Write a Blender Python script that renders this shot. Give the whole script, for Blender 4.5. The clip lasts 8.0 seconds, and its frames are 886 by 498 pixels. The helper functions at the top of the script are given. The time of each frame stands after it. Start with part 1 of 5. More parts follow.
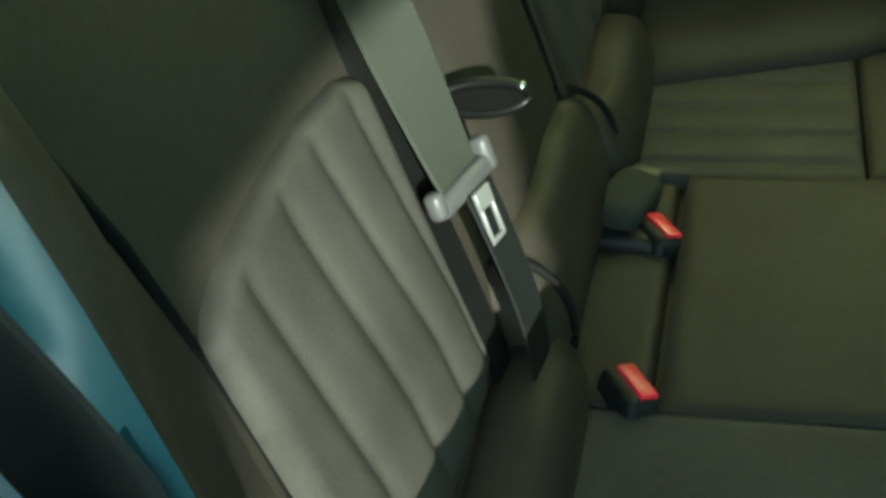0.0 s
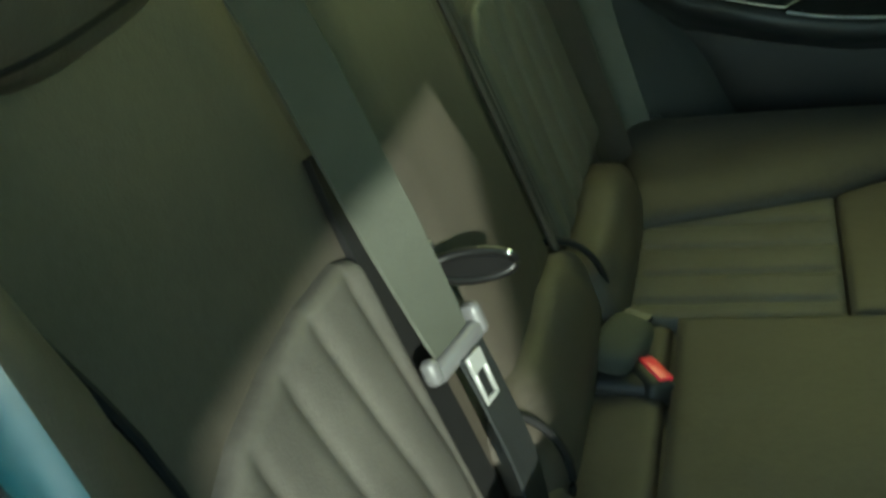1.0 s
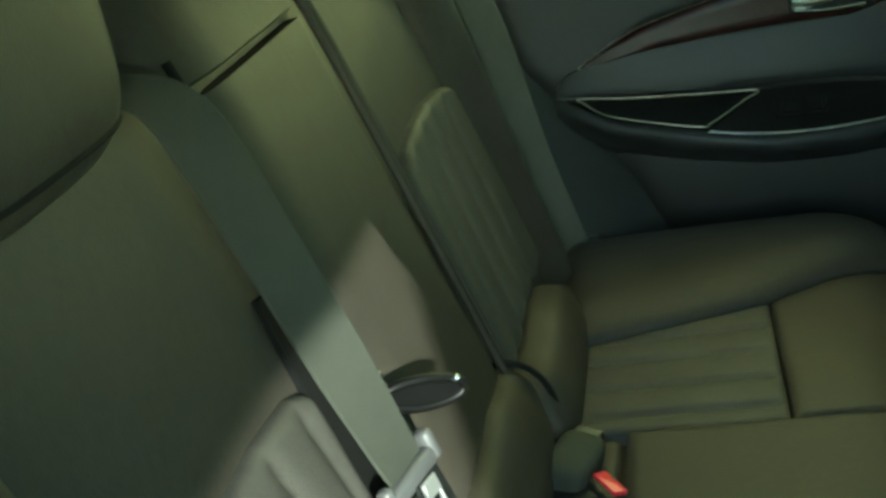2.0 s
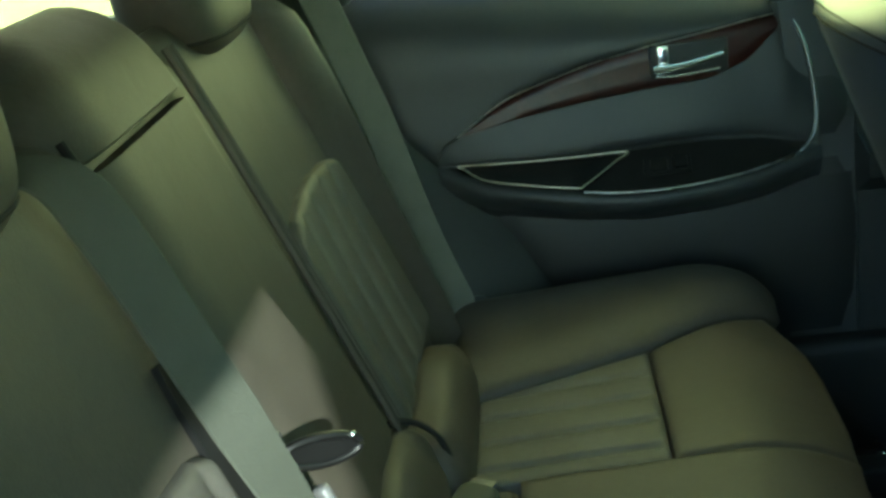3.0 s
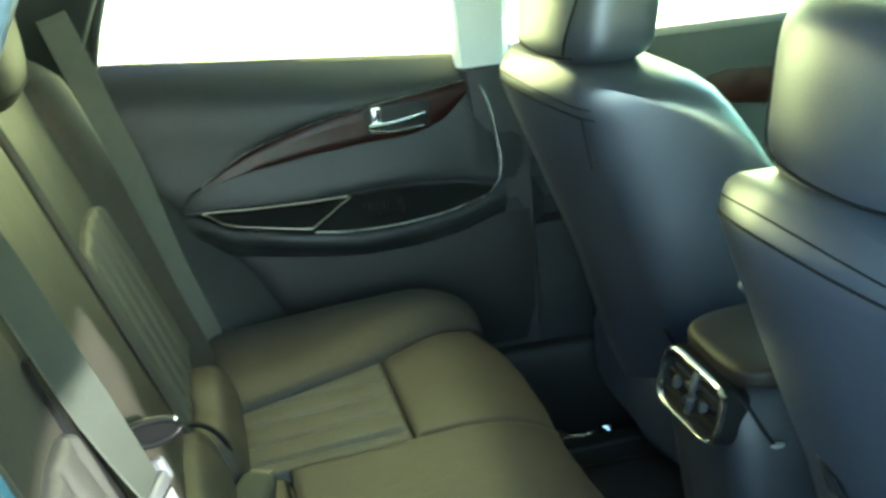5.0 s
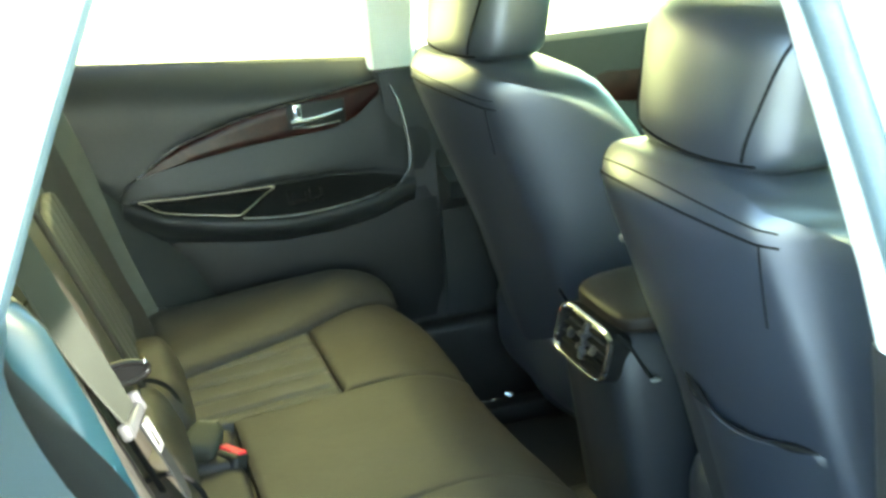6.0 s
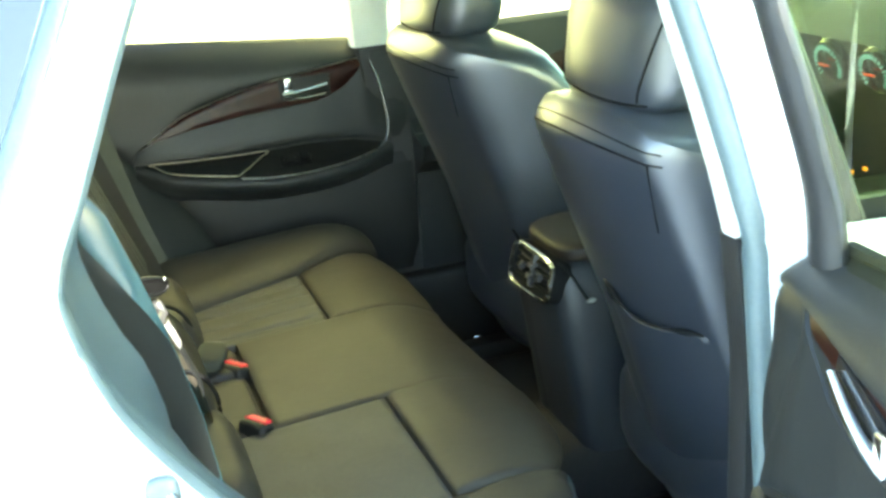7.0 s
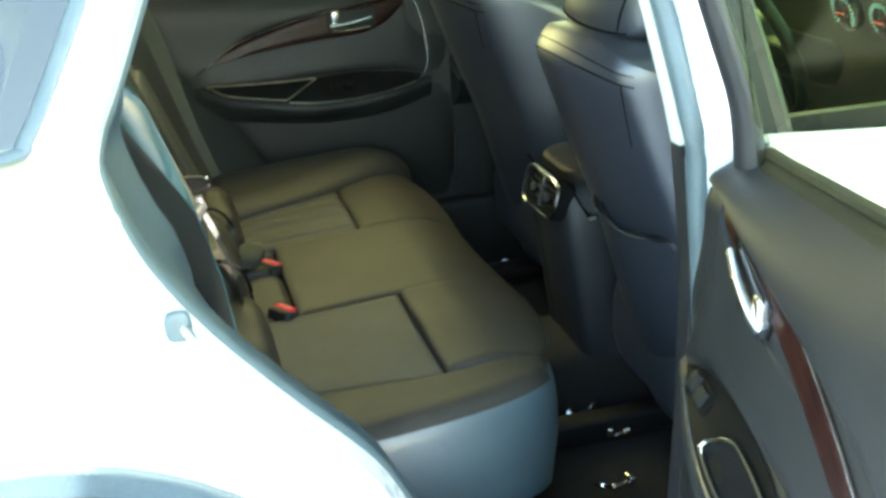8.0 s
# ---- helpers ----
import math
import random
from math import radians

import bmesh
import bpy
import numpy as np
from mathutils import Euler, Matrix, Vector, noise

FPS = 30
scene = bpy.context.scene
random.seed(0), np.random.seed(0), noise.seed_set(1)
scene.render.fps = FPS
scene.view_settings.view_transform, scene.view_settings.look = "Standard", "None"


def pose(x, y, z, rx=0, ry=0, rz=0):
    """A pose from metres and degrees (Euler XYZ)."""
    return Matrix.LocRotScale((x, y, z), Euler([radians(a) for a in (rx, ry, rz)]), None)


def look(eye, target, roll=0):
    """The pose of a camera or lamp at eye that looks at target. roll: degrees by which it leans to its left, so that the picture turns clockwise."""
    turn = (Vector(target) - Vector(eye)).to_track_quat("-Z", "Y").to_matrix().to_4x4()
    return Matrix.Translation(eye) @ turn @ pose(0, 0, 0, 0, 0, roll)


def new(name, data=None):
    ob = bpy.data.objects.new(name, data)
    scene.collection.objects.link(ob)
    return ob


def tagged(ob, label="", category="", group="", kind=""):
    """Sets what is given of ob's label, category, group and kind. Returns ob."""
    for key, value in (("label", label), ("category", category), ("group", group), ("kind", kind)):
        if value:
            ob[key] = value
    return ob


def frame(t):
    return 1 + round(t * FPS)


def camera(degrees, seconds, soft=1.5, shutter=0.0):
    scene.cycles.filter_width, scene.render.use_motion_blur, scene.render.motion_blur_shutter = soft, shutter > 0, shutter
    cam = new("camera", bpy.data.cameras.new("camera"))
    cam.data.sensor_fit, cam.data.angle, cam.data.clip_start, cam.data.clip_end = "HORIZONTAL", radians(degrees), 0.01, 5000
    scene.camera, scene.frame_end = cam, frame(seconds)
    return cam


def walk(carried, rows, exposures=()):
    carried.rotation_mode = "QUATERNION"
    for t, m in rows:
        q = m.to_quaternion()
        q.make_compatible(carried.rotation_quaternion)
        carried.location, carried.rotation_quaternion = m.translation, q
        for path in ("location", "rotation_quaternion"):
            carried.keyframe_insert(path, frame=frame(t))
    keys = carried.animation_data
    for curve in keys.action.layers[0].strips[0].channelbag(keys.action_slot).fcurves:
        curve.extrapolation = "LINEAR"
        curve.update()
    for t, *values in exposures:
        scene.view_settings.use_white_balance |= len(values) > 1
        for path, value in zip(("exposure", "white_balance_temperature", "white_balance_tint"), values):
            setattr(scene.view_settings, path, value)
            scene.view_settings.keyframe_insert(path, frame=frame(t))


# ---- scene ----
cam = camera(42.3, 8.0, 3.0, 0.4)
PATH = [
    (0, (-0.141, -0.803, 1.167), (-0.589, 0.761, 0.005), -4.0),
    (0.5, (-0.131, -0.813, 1.192), (-0.601, 0.815, 0.129), -5.2),
    (1, (-0.115, -0.826, 1.222), (-0.604, 0.845, 0.237), -6.6),
    (1.2, (-0.111, -0.832, 1.229), (-0.605, 0.863, 0.289), -6.9),
    (2.3, (-0.096, -0.862, 1.237), (-0.445, 0.955, 0.476), -9.2),
    (2.5, (-0.091, -0.872, 1.238), (-0.393, 0.96, 0.495), -9.2),
    (3, (-0.092, -0.898, 1.247), (-0.301, 0.96, 0.538), -8.7),
    (3.5, (-0.096, -0.926, 1.256), (-0.207, 0.95, 0.571), -7.4),
    (4, (-0.107, -0.979, 1.266), (-0.069, 0.9, 0.582), -6.8),
    (4.5, (-0.155, -1.053, 1.281), (0.041, 0.816, 0.598), -6.7),
    (5, (-0.208, -1.146, 1.296), (0.167, 0.704, 0.635), -5.2),
    (5.2, (-0.232, -1.17, 1.27), (0.202, 0.681, 0.648), -5.9),
    (6.3, (-0.317, -1.446, 1.315), (0.266, 0.352, 0.664), -4.2),
    (6.5, (-0.329, -1.517, 1.313), (0.254, 0.284, 0.667), -4.9),
    (7, (-0.362, -1.642, 1.316), (0.211, 0.161, 0.665), -4.6),
    (7.5, (-0.362, -1.744, 1.31), (0.171, 0.065, 0.645), -4.4),
    (8, (-0.328, -1.866, 1.31), (0.108, -0.05, 0.594), -3.6),
]
walk(cam, [(t, look(eye, target, roll)) for t, eye, target, roll in PATH], [(0.0, 2.95, 8800, -15), (1.0, 3.10, 8900, -16), (2.5, 3.42, 8300, -18), (4.0, 4.00, 7700, -15), (5.0, 4.38, 7900, -8), (6.5, 4.74, 9600, 1), (7.0, 4.54, 9700, 2), (8.0, 3.89, 9700, 4)])

# ---------------------------------------------------------------- light
SUN_WAY = Vector((-0.53, 1.0, -0.38)).normalized()          # the way the low sun's light travels
sun_data = bpy.data.lights.new("sun", "SUN")
sun_data.energy, sun_data.angle, sun_data.color = 2.0, radians(0.25), (0.76, 0.83, 1.0)
sun = new("sun", sun_data)
sun.matrix_world = Matrix.Translation((4, -6, 5)) @ SUN_WAY.to_track_quat("-Z", "Y").to_matrix().to_4x4()

world = bpy.data.worlds.new("sky")
scene.world = world
world.use_nodes = True
wn = world.node_tree
sky = wn.nodes.new("ShaderNodeTexSky")
sky.sky_type, sky.sun_disc = "NISHITA", False
sky.sun_elevation = math.asin(-SUN_WAY.z)
sky.sun_rotation = math.atan2(-SUN_WAY.x, -SUN_WAY.y)
sky.air_density, sky.dust_density, sky.ozone_density = 1.0, 0.4, 4.0
back = wn.nodes["Background"]
back.inputs["Strength"].default_value = 0.20
wn.links.new(sky.outputs["Color"], back.inputs["Color"])


# ---------------------------------------------------------------- materials
def material(name, base, rough=0.5, metal=0.0, vary=0.0, scale=8.0, bump=0.0, bump_scale=300.0, coat=0.0, spec=0.5, second=None, glass=False, emit=None, wear=0.0, folds=0.0, patchy=0.06):
    """A node material: base colour varied at two scales, fine relief, and gloss that changes a little over the surface."""
    mat = bpy.data.materials.new(name)
    mat.use_nodes = True
    nt = mat.node_tree
    bsdf = nt.nodes["Principled BSDF"]
    link = nt.links.new
    bsdf.inputs["Metallic"].default_value = metal
    bsdf.inputs["Coat Weight"].default_value = coat
    bsdf.inputs["Specular IOR Level"].default_value = spec
    bsdf.inputs["Coat Roughness"].default_value = 0.08
    coords = nt.nodes.new("ShaderNodeTexCoord")
    large = nt.nodes.new("ShaderNodeTexNoise")
    large.inputs["Scale"].default_value, large.inputs["Detail"].default_value = scale, 4.0
    link(coords.outputs["Object"], large.inputs["Vector"])
    fine = nt.nodes.new("ShaderNodeTexNoise")
    fine.inputs["Scale"].default_value, fine.inputs["Detail"].default_value = scale * 14, 3.0
    link(coords.outputs["Object"], fine.inputs["Vector"])
    mixed = nt.nodes.new("ShaderNodeMix")
    mixed.data_type = "FLOAT"
    mixed.inputs["Factor"].default_value = 0.35
    link(large.outputs["Fac"], mixed.inputs["A"])
    link(fine.outputs["Fac"], mixed.inputs["B"])
    ramp = nt.nodes.new("ShaderNodeValToRGB")
    dark = [c * (1 - vary) for c in base]
    light = list(second) if second else [min(1, c * (1 + vary)) for c in base]
    ramp.color_ramp.elements[0].position, ramp.color_ramp.elements[1].position = 0.32, 0.68
    ramp.color_ramp.elements[0].color, ramp.color_ramp.elements[1].color = (*dark, 1), (*light, 1)
    link(mixed.outputs["Result"], ramp.inputs["Fac"])
    link(ramp.outputs["Color"], bsdf.inputs["Base Color"])
    span = nt.nodes.new("ShaderNodeMapRange")
    span.inputs["To Min"].default_value, span.inputs["To Max"].default_value = max(0.02, rough - patchy - wear), min(1, rough + patchy + wear)
    link(mixed.outputs["Result"], span.inputs["Value"])
    link(span.outputs["Result"], bsdf.inputs["Roughness"])
    if bump:
        cells = nt.nodes.new("ShaderNodeTexVoronoi")
        cells.inputs["Scale"].default_value = bump_scale
        link(coords.outputs["Object"], cells.inputs["Vector"])
        relief = nt.nodes.new("ShaderNodeBump")
        relief.inputs["Strength"].default_value, relief.inputs["Distance"].default_value = bump, 0.0012
        link(cells.outputs["Distance"], relief.inputs["Height"])
        soft = nt.nodes.new("ShaderNodeBump")
        soft.inputs["Strength"].default_value, soft.inputs["Distance"].default_value = bump * 0.5, 0.006
        link(large.outputs["Fac"], soft.inputs["Height"])
        link(relief.outputs["Normal"], soft.inputs["Normal"])
        link(soft.outputs["Normal"], bsdf.inputs["Normal"])
        if folds:
            slack = nt.nodes.new("ShaderNodeTexNoise")
            slack.inputs["Scale"].default_value, slack.inputs["Detail"].default_value, slack.inputs["Distortion"].default_value = 21.0, 2.0, 0.7
            link(coords.outputs["Object"], slack.inputs["Vector"])
            wave = nt.nodes.new("ShaderNodeBump")
            wave.inputs["Strength"].default_value, wave.inputs["Distance"].default_value = folds, 0.014
            link(slack.outputs["Fac"], wave.inputs["Height"])
            link(soft.outputs["Normal"], wave.inputs["Normal"])
            link(wave.outputs["Normal"], bsdf.inputs["Normal"])
    if glass:
        bsdf.inputs["Transmission Weight"].default_value = 1.0
        bsdf.inputs["IOR"].default_value = 1.45
    if emit:
        bsdf.inputs["Emission Color"].default_value = (*emit[:3], 1)
        bsdf.inputs["Emission Strength"].default_value = emit[3]
    return mat


LEATHER = material("worn black leather", (0.0340, 0.0288, 0.0230), 0.54, spec=0.14, vary=0.22, scale=9, bump=0.12, bump_scale=420, wear=0.05, folds=0.06)
INSERT = material("perforated black leather", (0.0470, 0.0435, 0.0375), 0.57, spec=0.14, vary=0.24, scale=12, bump=0.16, bump_scale=520, wear=0.04, folds=0.02)
FRONT_LEATHER = material("grey black leather", (0.0160, 0.0208, 0.0300), 0.36, spec=1.0, vary=0.12, scale=7, bump=0.10, bump_scale=420, patchy=0.012)
FRONT_LEATHER.node_tree.nodes["Principled BSDF"].inputs["IOR"].default_value = 1.58          # polished with dressing
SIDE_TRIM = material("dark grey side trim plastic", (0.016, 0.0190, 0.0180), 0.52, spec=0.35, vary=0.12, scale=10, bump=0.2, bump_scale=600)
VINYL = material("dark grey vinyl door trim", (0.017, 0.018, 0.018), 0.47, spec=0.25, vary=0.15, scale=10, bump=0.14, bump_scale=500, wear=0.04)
SKY_TINT_SIDE = material("side vinyl tinted with sky light", (0.030, 0.054, 0.066), 0.42, spec=1.0, vary=0.14, scale=9, patchy=0.02, bump=0.05, bump_scale=420)
SKY_TINT_BAND = material("bolster flank tinted with sky light", (0.008, 0.046, 0.055), 0.30, spec=0.7, vary=0.12, scale=10, patchy=0.015)
PLASTIC = material("black moulded plastic", (0.022, 0.022, 0.023), 0.42, vary=0.2, scale=20, bump=0.25, bump_scale=700, wear=0.06)
CONSOLE = material("dark blue grey console plastic", (0.0143, 0.0163, 0.0195), 0.50, spec=0.4, vary=0.12, scale=14, bump=0.15, bump_scale=600)
KICK = material("hard black kick panel plastic", (0.008, 0.008, 0.0075), 0.55, spec=0.3, vary=0.2, scale=20, bump=0.25, bump_scale=700)
GLOSS = material("glossy black plastic", (0.012, 0.012, 0.013), 0.16, vary=0.1, scale=20, coat=0.5)
PANEL = material("dark brown black switch panel", (0.007, 0.0065, 0.006), 0.45, vary=0.2, scale=20, spec=0.05)
SEAM = material("black thread and piping", (0.007, 0.007, 0.007), 0.75, spec=0.08, vary=0.2, scale=60)
WEBBING = material("grey woven belt webbing", (0.032, 0.034, 0.027), 0.7, spec=0.15, vary=0.10, scale=40, bump=0.25, bump_scale=900)
WEB_GLARE = material("grey woven belt webbing lightened for glare", (0.068, 0.072, 0.058), 0.7, spec=0.15, vary=0.10, scale=40, bump=0.25, bump_scale=900)
WEB_DARK = material("black woven belt webbing", (0.008, 0.009, 0.009), 0.7, spec=0.15, vary=0.12, scale=40, bump=0.5, bump_scale=900)
STRAP = material("black strap leather", (0.004, 0.004, 0.004), 0.36, spec=0.20, vary=0.2, scale=40)
TONGUE = material("pale grey tongue plastic", (0.0660, 0.0648, 0.0660), 0.40, vary=0.05, scale=30)
CHROME = material("chrome", (0.80, 0.80, 0.79), 0.12, metal=1.0, vary=0.04, scale=30, wear=0.04)
SATIN = material("satin chrome tinted for warm reflection", (0.29, 0.25, 0.18), 0.34, metal=1.0, vary=0.06, scale=30, wear=0.05)
PALE_STEEL = material("pale brushed steel", (0.22, 0.22, 0.21), 0.50, metal=0.4, vary=0.08, scale=40)
VINYL_EDGE = material("smooth polished vinyl edge", (0.030, 0.034, 0.036), 0.24, spec=0.8, vary=0.1, scale=20)
STEEL = material("worn steel", (0.50, 0.49, 0.46), 0.30, metal=1.0, vary=0.15, scale=40, wear=0.10)
RED = material("red release button plastic", (0.85, 0.028, 0.055), 0.35, vary=0.05, scale=30)
WOOD = material("dark red burl veneer", (0.011, 0.0030, 0.0026), 0.36, spec=0.15, vary=0.35, scale=26, second=(0.032, 0.0080, 0.0052))
PALE = material("pale beige pillar trim", (0.66, 0.65, 0.60), 0.62, vary=0.05, scale=14, bump=0.2, bump_scale=600)
LINING = material("beige headliner cloth", (0.40, 0.37, 0.30), 0.9, vary=0.05, scale=14, bump=0.3, bump_scale=700)
PAINT = material("white car paint", (0.80, 0.81, 0.80), 0.28, vary=0.02, scale=5, coat=0.6)
RUBBER = material("grey weatherstrip rubber", (0.080, 0.115, 0.122), 0.42, vary=0.15, scale=20, bump=0.2, bump_scale=500)
BLACK_RUBBER = material("black rubber", (0.020, 0.020, 0.021), 0.6, vary=0.25, scale=20, bump=0.3, bump_scale=300)
CARPET = material("black carpet", (0.010, 0.0088, 0.0072), 0.95, vary=0.35, scale=30, bump=0.9, bump_scale=500)
ARCH = material("blue grey wheel arch liner", (0.050, 0.085, 0.105), 0.65, vary=0.25, scale=12, bump=0.3, bump_scale=200)
CONCRETE = material("pale concrete paving", (0.40, 0.46, 0.50), 0.85, vary=0.15, scale=1.5, bump=0.5, bump_scale=40)
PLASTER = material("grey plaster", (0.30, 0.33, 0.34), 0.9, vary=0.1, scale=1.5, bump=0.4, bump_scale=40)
SHADE_SHEET = material("pale sheet of the added overhead strip", (0.45, 0.50, 0.44), 0.6, vary=0.06, scale=2.0)
TAN = material("brown lid leather", (0.016, 0.011, 0.008), 0.50, spec=0.25, vary=0.15, scale=12, bump=0.3, bump_scale=420)
DASH = material("dark dash vinyl", (0.022, 0.024, 0.021), 0.60, spec=0.3, vary=0.15, scale=9, bump=0.4, bump_scale=400)
BLUE_GLOW = material("blue lit dial marks", (0.05, 0.2, 0.3), 0.4, emit=(0.25, 0.60, 0.9, 0.06))
RED_GLOW = material("red lit needle", (0.3, 0.02, 0.02), 0.4, emit=(1.0, 0.08, 0.05, 0.10))
AMBER_GLOW = material("amber lit switch lamp", (0.3, 0.1, 0.02), 0.4, emit=(1.0, 0.35, 0.06, 0.15))


def pane_material(name, tint, gloss=0.04):
    """Thin tinted car glass: a see-through tint under a faint mirror."""
    mat = bpy.data.materials.new(name)
    mat.use_nodes = True
    nt = mat.node_tree
    nt.nodes.remove(nt.nodes["Principled BSDF"])
    clear = nt.nodes.new("ShaderNodeBsdfTransparent")
    clear.inputs["Color"].default_value = (*tint, 1)
    shine = nt.nodes.new("ShaderNodeBsdfGlossy")
    shine.inputs["Roughness"].default_value = 0.02
    facing = nt.nodes.new("ShaderNodeLayerWeight")
    facing.inputs["Blend"].default_value = 0.5
    steep = nt.nodes.new("ShaderNodeMath")
    steep.operation = "POWER"
    steep.inputs[1].default_value = 5.0
    nt.links.new(facing.outputs["Facing"], steep.inputs[0])
    share = nt.nodes.new("ShaderNodeMapRange")
    share.inputs["To Min"].default_value, share.inputs["To Max"].default_value = gloss, 0.6
    nt.links.new(steep.outputs["Value"], share.inputs["Value"])
    both = nt.nodes.new("ShaderNodeMixShader")
    nt.links.new(share.outputs["Result"], both.inputs["Fac"])
    nt.links.new(clear.outputs["BSDF"], both.inputs[1])
    nt.links.new(shine.outputs["BSDF"], both.inputs[2])
    nt.links.new(both.outputs["Shader"], nt.nodes["Material Output"].inputs["Surface"])
    return mat


GLASS = pane_material("green tinted glass", (0.66, 0.80, 0.62), 0.008)
PRIVACY = pane_material("dark tinted glass", (0.50, 0.52, 0.40), 0.09)
DOOR_GLASS = pane_material("grey tinted door glass", (0.78, 0.84, 0.58), 0.11)


# ---------------------------------------------------------------- mesh helpers
def thing(name, label, category, group="", kind=""):
    return tagged(new(name), label, category, group, kind)


def part(name, bm, mat, parent, label="", smooth=True):
    """Links a bmesh as one mesh object under a thing or under a part."""
    mesh = bpy.data.meshes.new(name)
    bmesh.ops.recalc_face_normals(bm, faces=bm.faces)
    if smooth:
        for f in bm.faces:
            f.smooth = True
    bm.to_mesh(mesh)
    bm.free()
    if smooth:
        mesh.set_sharp_from_angle(angle=radians(42))
    mesh.materials.append(mat)
    ob = new(name, mesh)
    ob.parent = parent
    return tagged(ob, label) if label else ob


def single(name, bm, mat, label, category, group="", kind="", smooth=True):
    return tagged(part(name, bm, mat, None, "", smooth), label, category, group, kind)


def rbox(size, at=(0, 0, 0), r=0.01, seg=3, m=None, shape=None):
    """A box with rounded edges; shape(co) may bend it before it is placed."""
    bm = bmesh.new()
    bmesh.ops.create_cube(bm, size=1)
    bmesh.ops.scale(bm, vec=size, verts=bm.verts)
    r = min(r, 0.49 * min(size))
    if r > 0:
        bmesh.ops.bevel(bm, geom=bm.edges[:], offset=r, segments=seg, affect="EDGES", profile=0.5)
    if shape:
        for v in bm.verts:
            v.co = Vector(shape(v.co.copy()))
    if m:
        bm.transform(m)
    bmesh.ops.translate(bm, vec=at, verts=bm.verts)
    return bm


def soft_box(size, at=(0, 0, 0), power=3.2, n=14, shape=None):
    """A swollen, rounded block (a superellipsoid of a cube's grid) for padded things."""
    bm = bmesh.new()
    bmesh.ops.create_cube(bm, size=2)
    bmesh.ops.subdivide_edges(bm, edges=bm.edges[:], cuts=n, use_grid_fill=True)
    for v in bm.verts:
        c = v.co
        c = Vector([math.sin(a * math.pi / 4) / math.sin(math.pi / 4) for a in c])
        k = (abs(c.x) ** power + abs(c.y) ** power + abs(c.z) ** power) ** (1 / power)
        p = Vector((c.x / k * size[0] / 2, c.y / k * size[1] / 2, c.z / k * size[2] / 2))
        v.co = Vector(shape(p)) if shape else p
    bmesh.ops.translate(bm, vec=at, verts=bm.verts)
    return bm


def plate(points, axis, a, b, bevel=0.0, seg=2):
    """A flat outline in the plane across axis, extruded from a to b."""
    def place(p, d):
        return {"x": (d, p[0], p[1]), "y": (p[0], d, p[1]), "z": (p[0], p[1], d)}[axis]
    bm = bmesh.new()
    lower = [bm.verts.new(place(p, a)) for p in points]
    upper = [bm.verts.new(place(p, b)) for p in points]
    n = len(points)
    faces = [bm.faces.new(lower), bm.faces.new(upper)]
    for i in range(n):
        bm.faces.new((lower[i], lower[(i + 1) % n], upper[(i + 1) % n], upper[i]))
    if bevel:
        bmesh.ops.recalc_face_normals(bm, faces=bm.faces)
        rim = [e for e in bm.edges if any(f in faces for f in e.link_faces)]
        bmesh.ops.bevel(bm, geom=rim, offset=bevel, segments=seg, affect="EDGES", profile=0.5)
    bmesh.ops.triangulate(bm, faces=[f for f in bm.faces if len(f.verts) > 4])
    return bm


def smooth_line(points, per=8, closed=False):
    """Catmull-Rom through the points."""
    pts = [Vector(p) for p in points]
    n = len(pts)
    out = []
    for i in range(n if closed else n - 1):
        if closed:
            p0, p1, p2, p3 = (pts[(i + k) % n] for k in (-1, 0, 1, 2))
        else:
            p0, p1, p2, p3 = pts[max(i - 1, 0)], pts[i], pts[i + 1], pts[min(i + 2, n - 1)]
        for k in range(per):
            t = k / per
            out.append(0.5 * (2 * p1 + (p2 - p0) * t + (2 * p0 - 5 * p1 + 4 * p2 - p3) * t * t + (3 * p1 - p0 - 3 * p2 + p3) * t ** 3))
    if not closed:
        out.append(pts[-1])
    return out


def tube(path, radius, n=8, closed=False, flat=1.0, up=Vector((0, 0, 1))):
    """A round (or flattened) cord along the path; radius may be a number or a list."""
    bm = bmesh.new()
    rings = []
    count = len(path)
    for i, p in enumerate(path):
        p = Vector(p)
        a = Vector(path[(i - 1) % count if closed else max(i - 1, 0)])
        b = Vector(path[(i + 1) % count if closed else min(i + 1, count - 1)])
        way = (b - a).normalized()
        side = way.cross(up)
        side = side.normalized() if side.length > 1e-4 else way.orthogonal().normalized()
        top = side.cross(way).normalized()
        r = radius[i] if isinstance(radius, (list, tuple)) else radius
        rings.append([bm.verts.new(p + side * math.cos(2 * math.pi * k / n) * r + top * math.sin(2 * math.pi * k / n) * r * flat) for k in range(n)])
    for i in range(count if closed else count - 1):
        A, B = rings[i], rings[(i + 1) % count]
        for k in range(n):
            bm.faces.new((A[k], A[(k + 1) % n], B[(k + 1) % n], B[k]))
    if not closed:
        bm.faces.new(rings[0])
        bm.faces.new(rings[-1])
    return bm


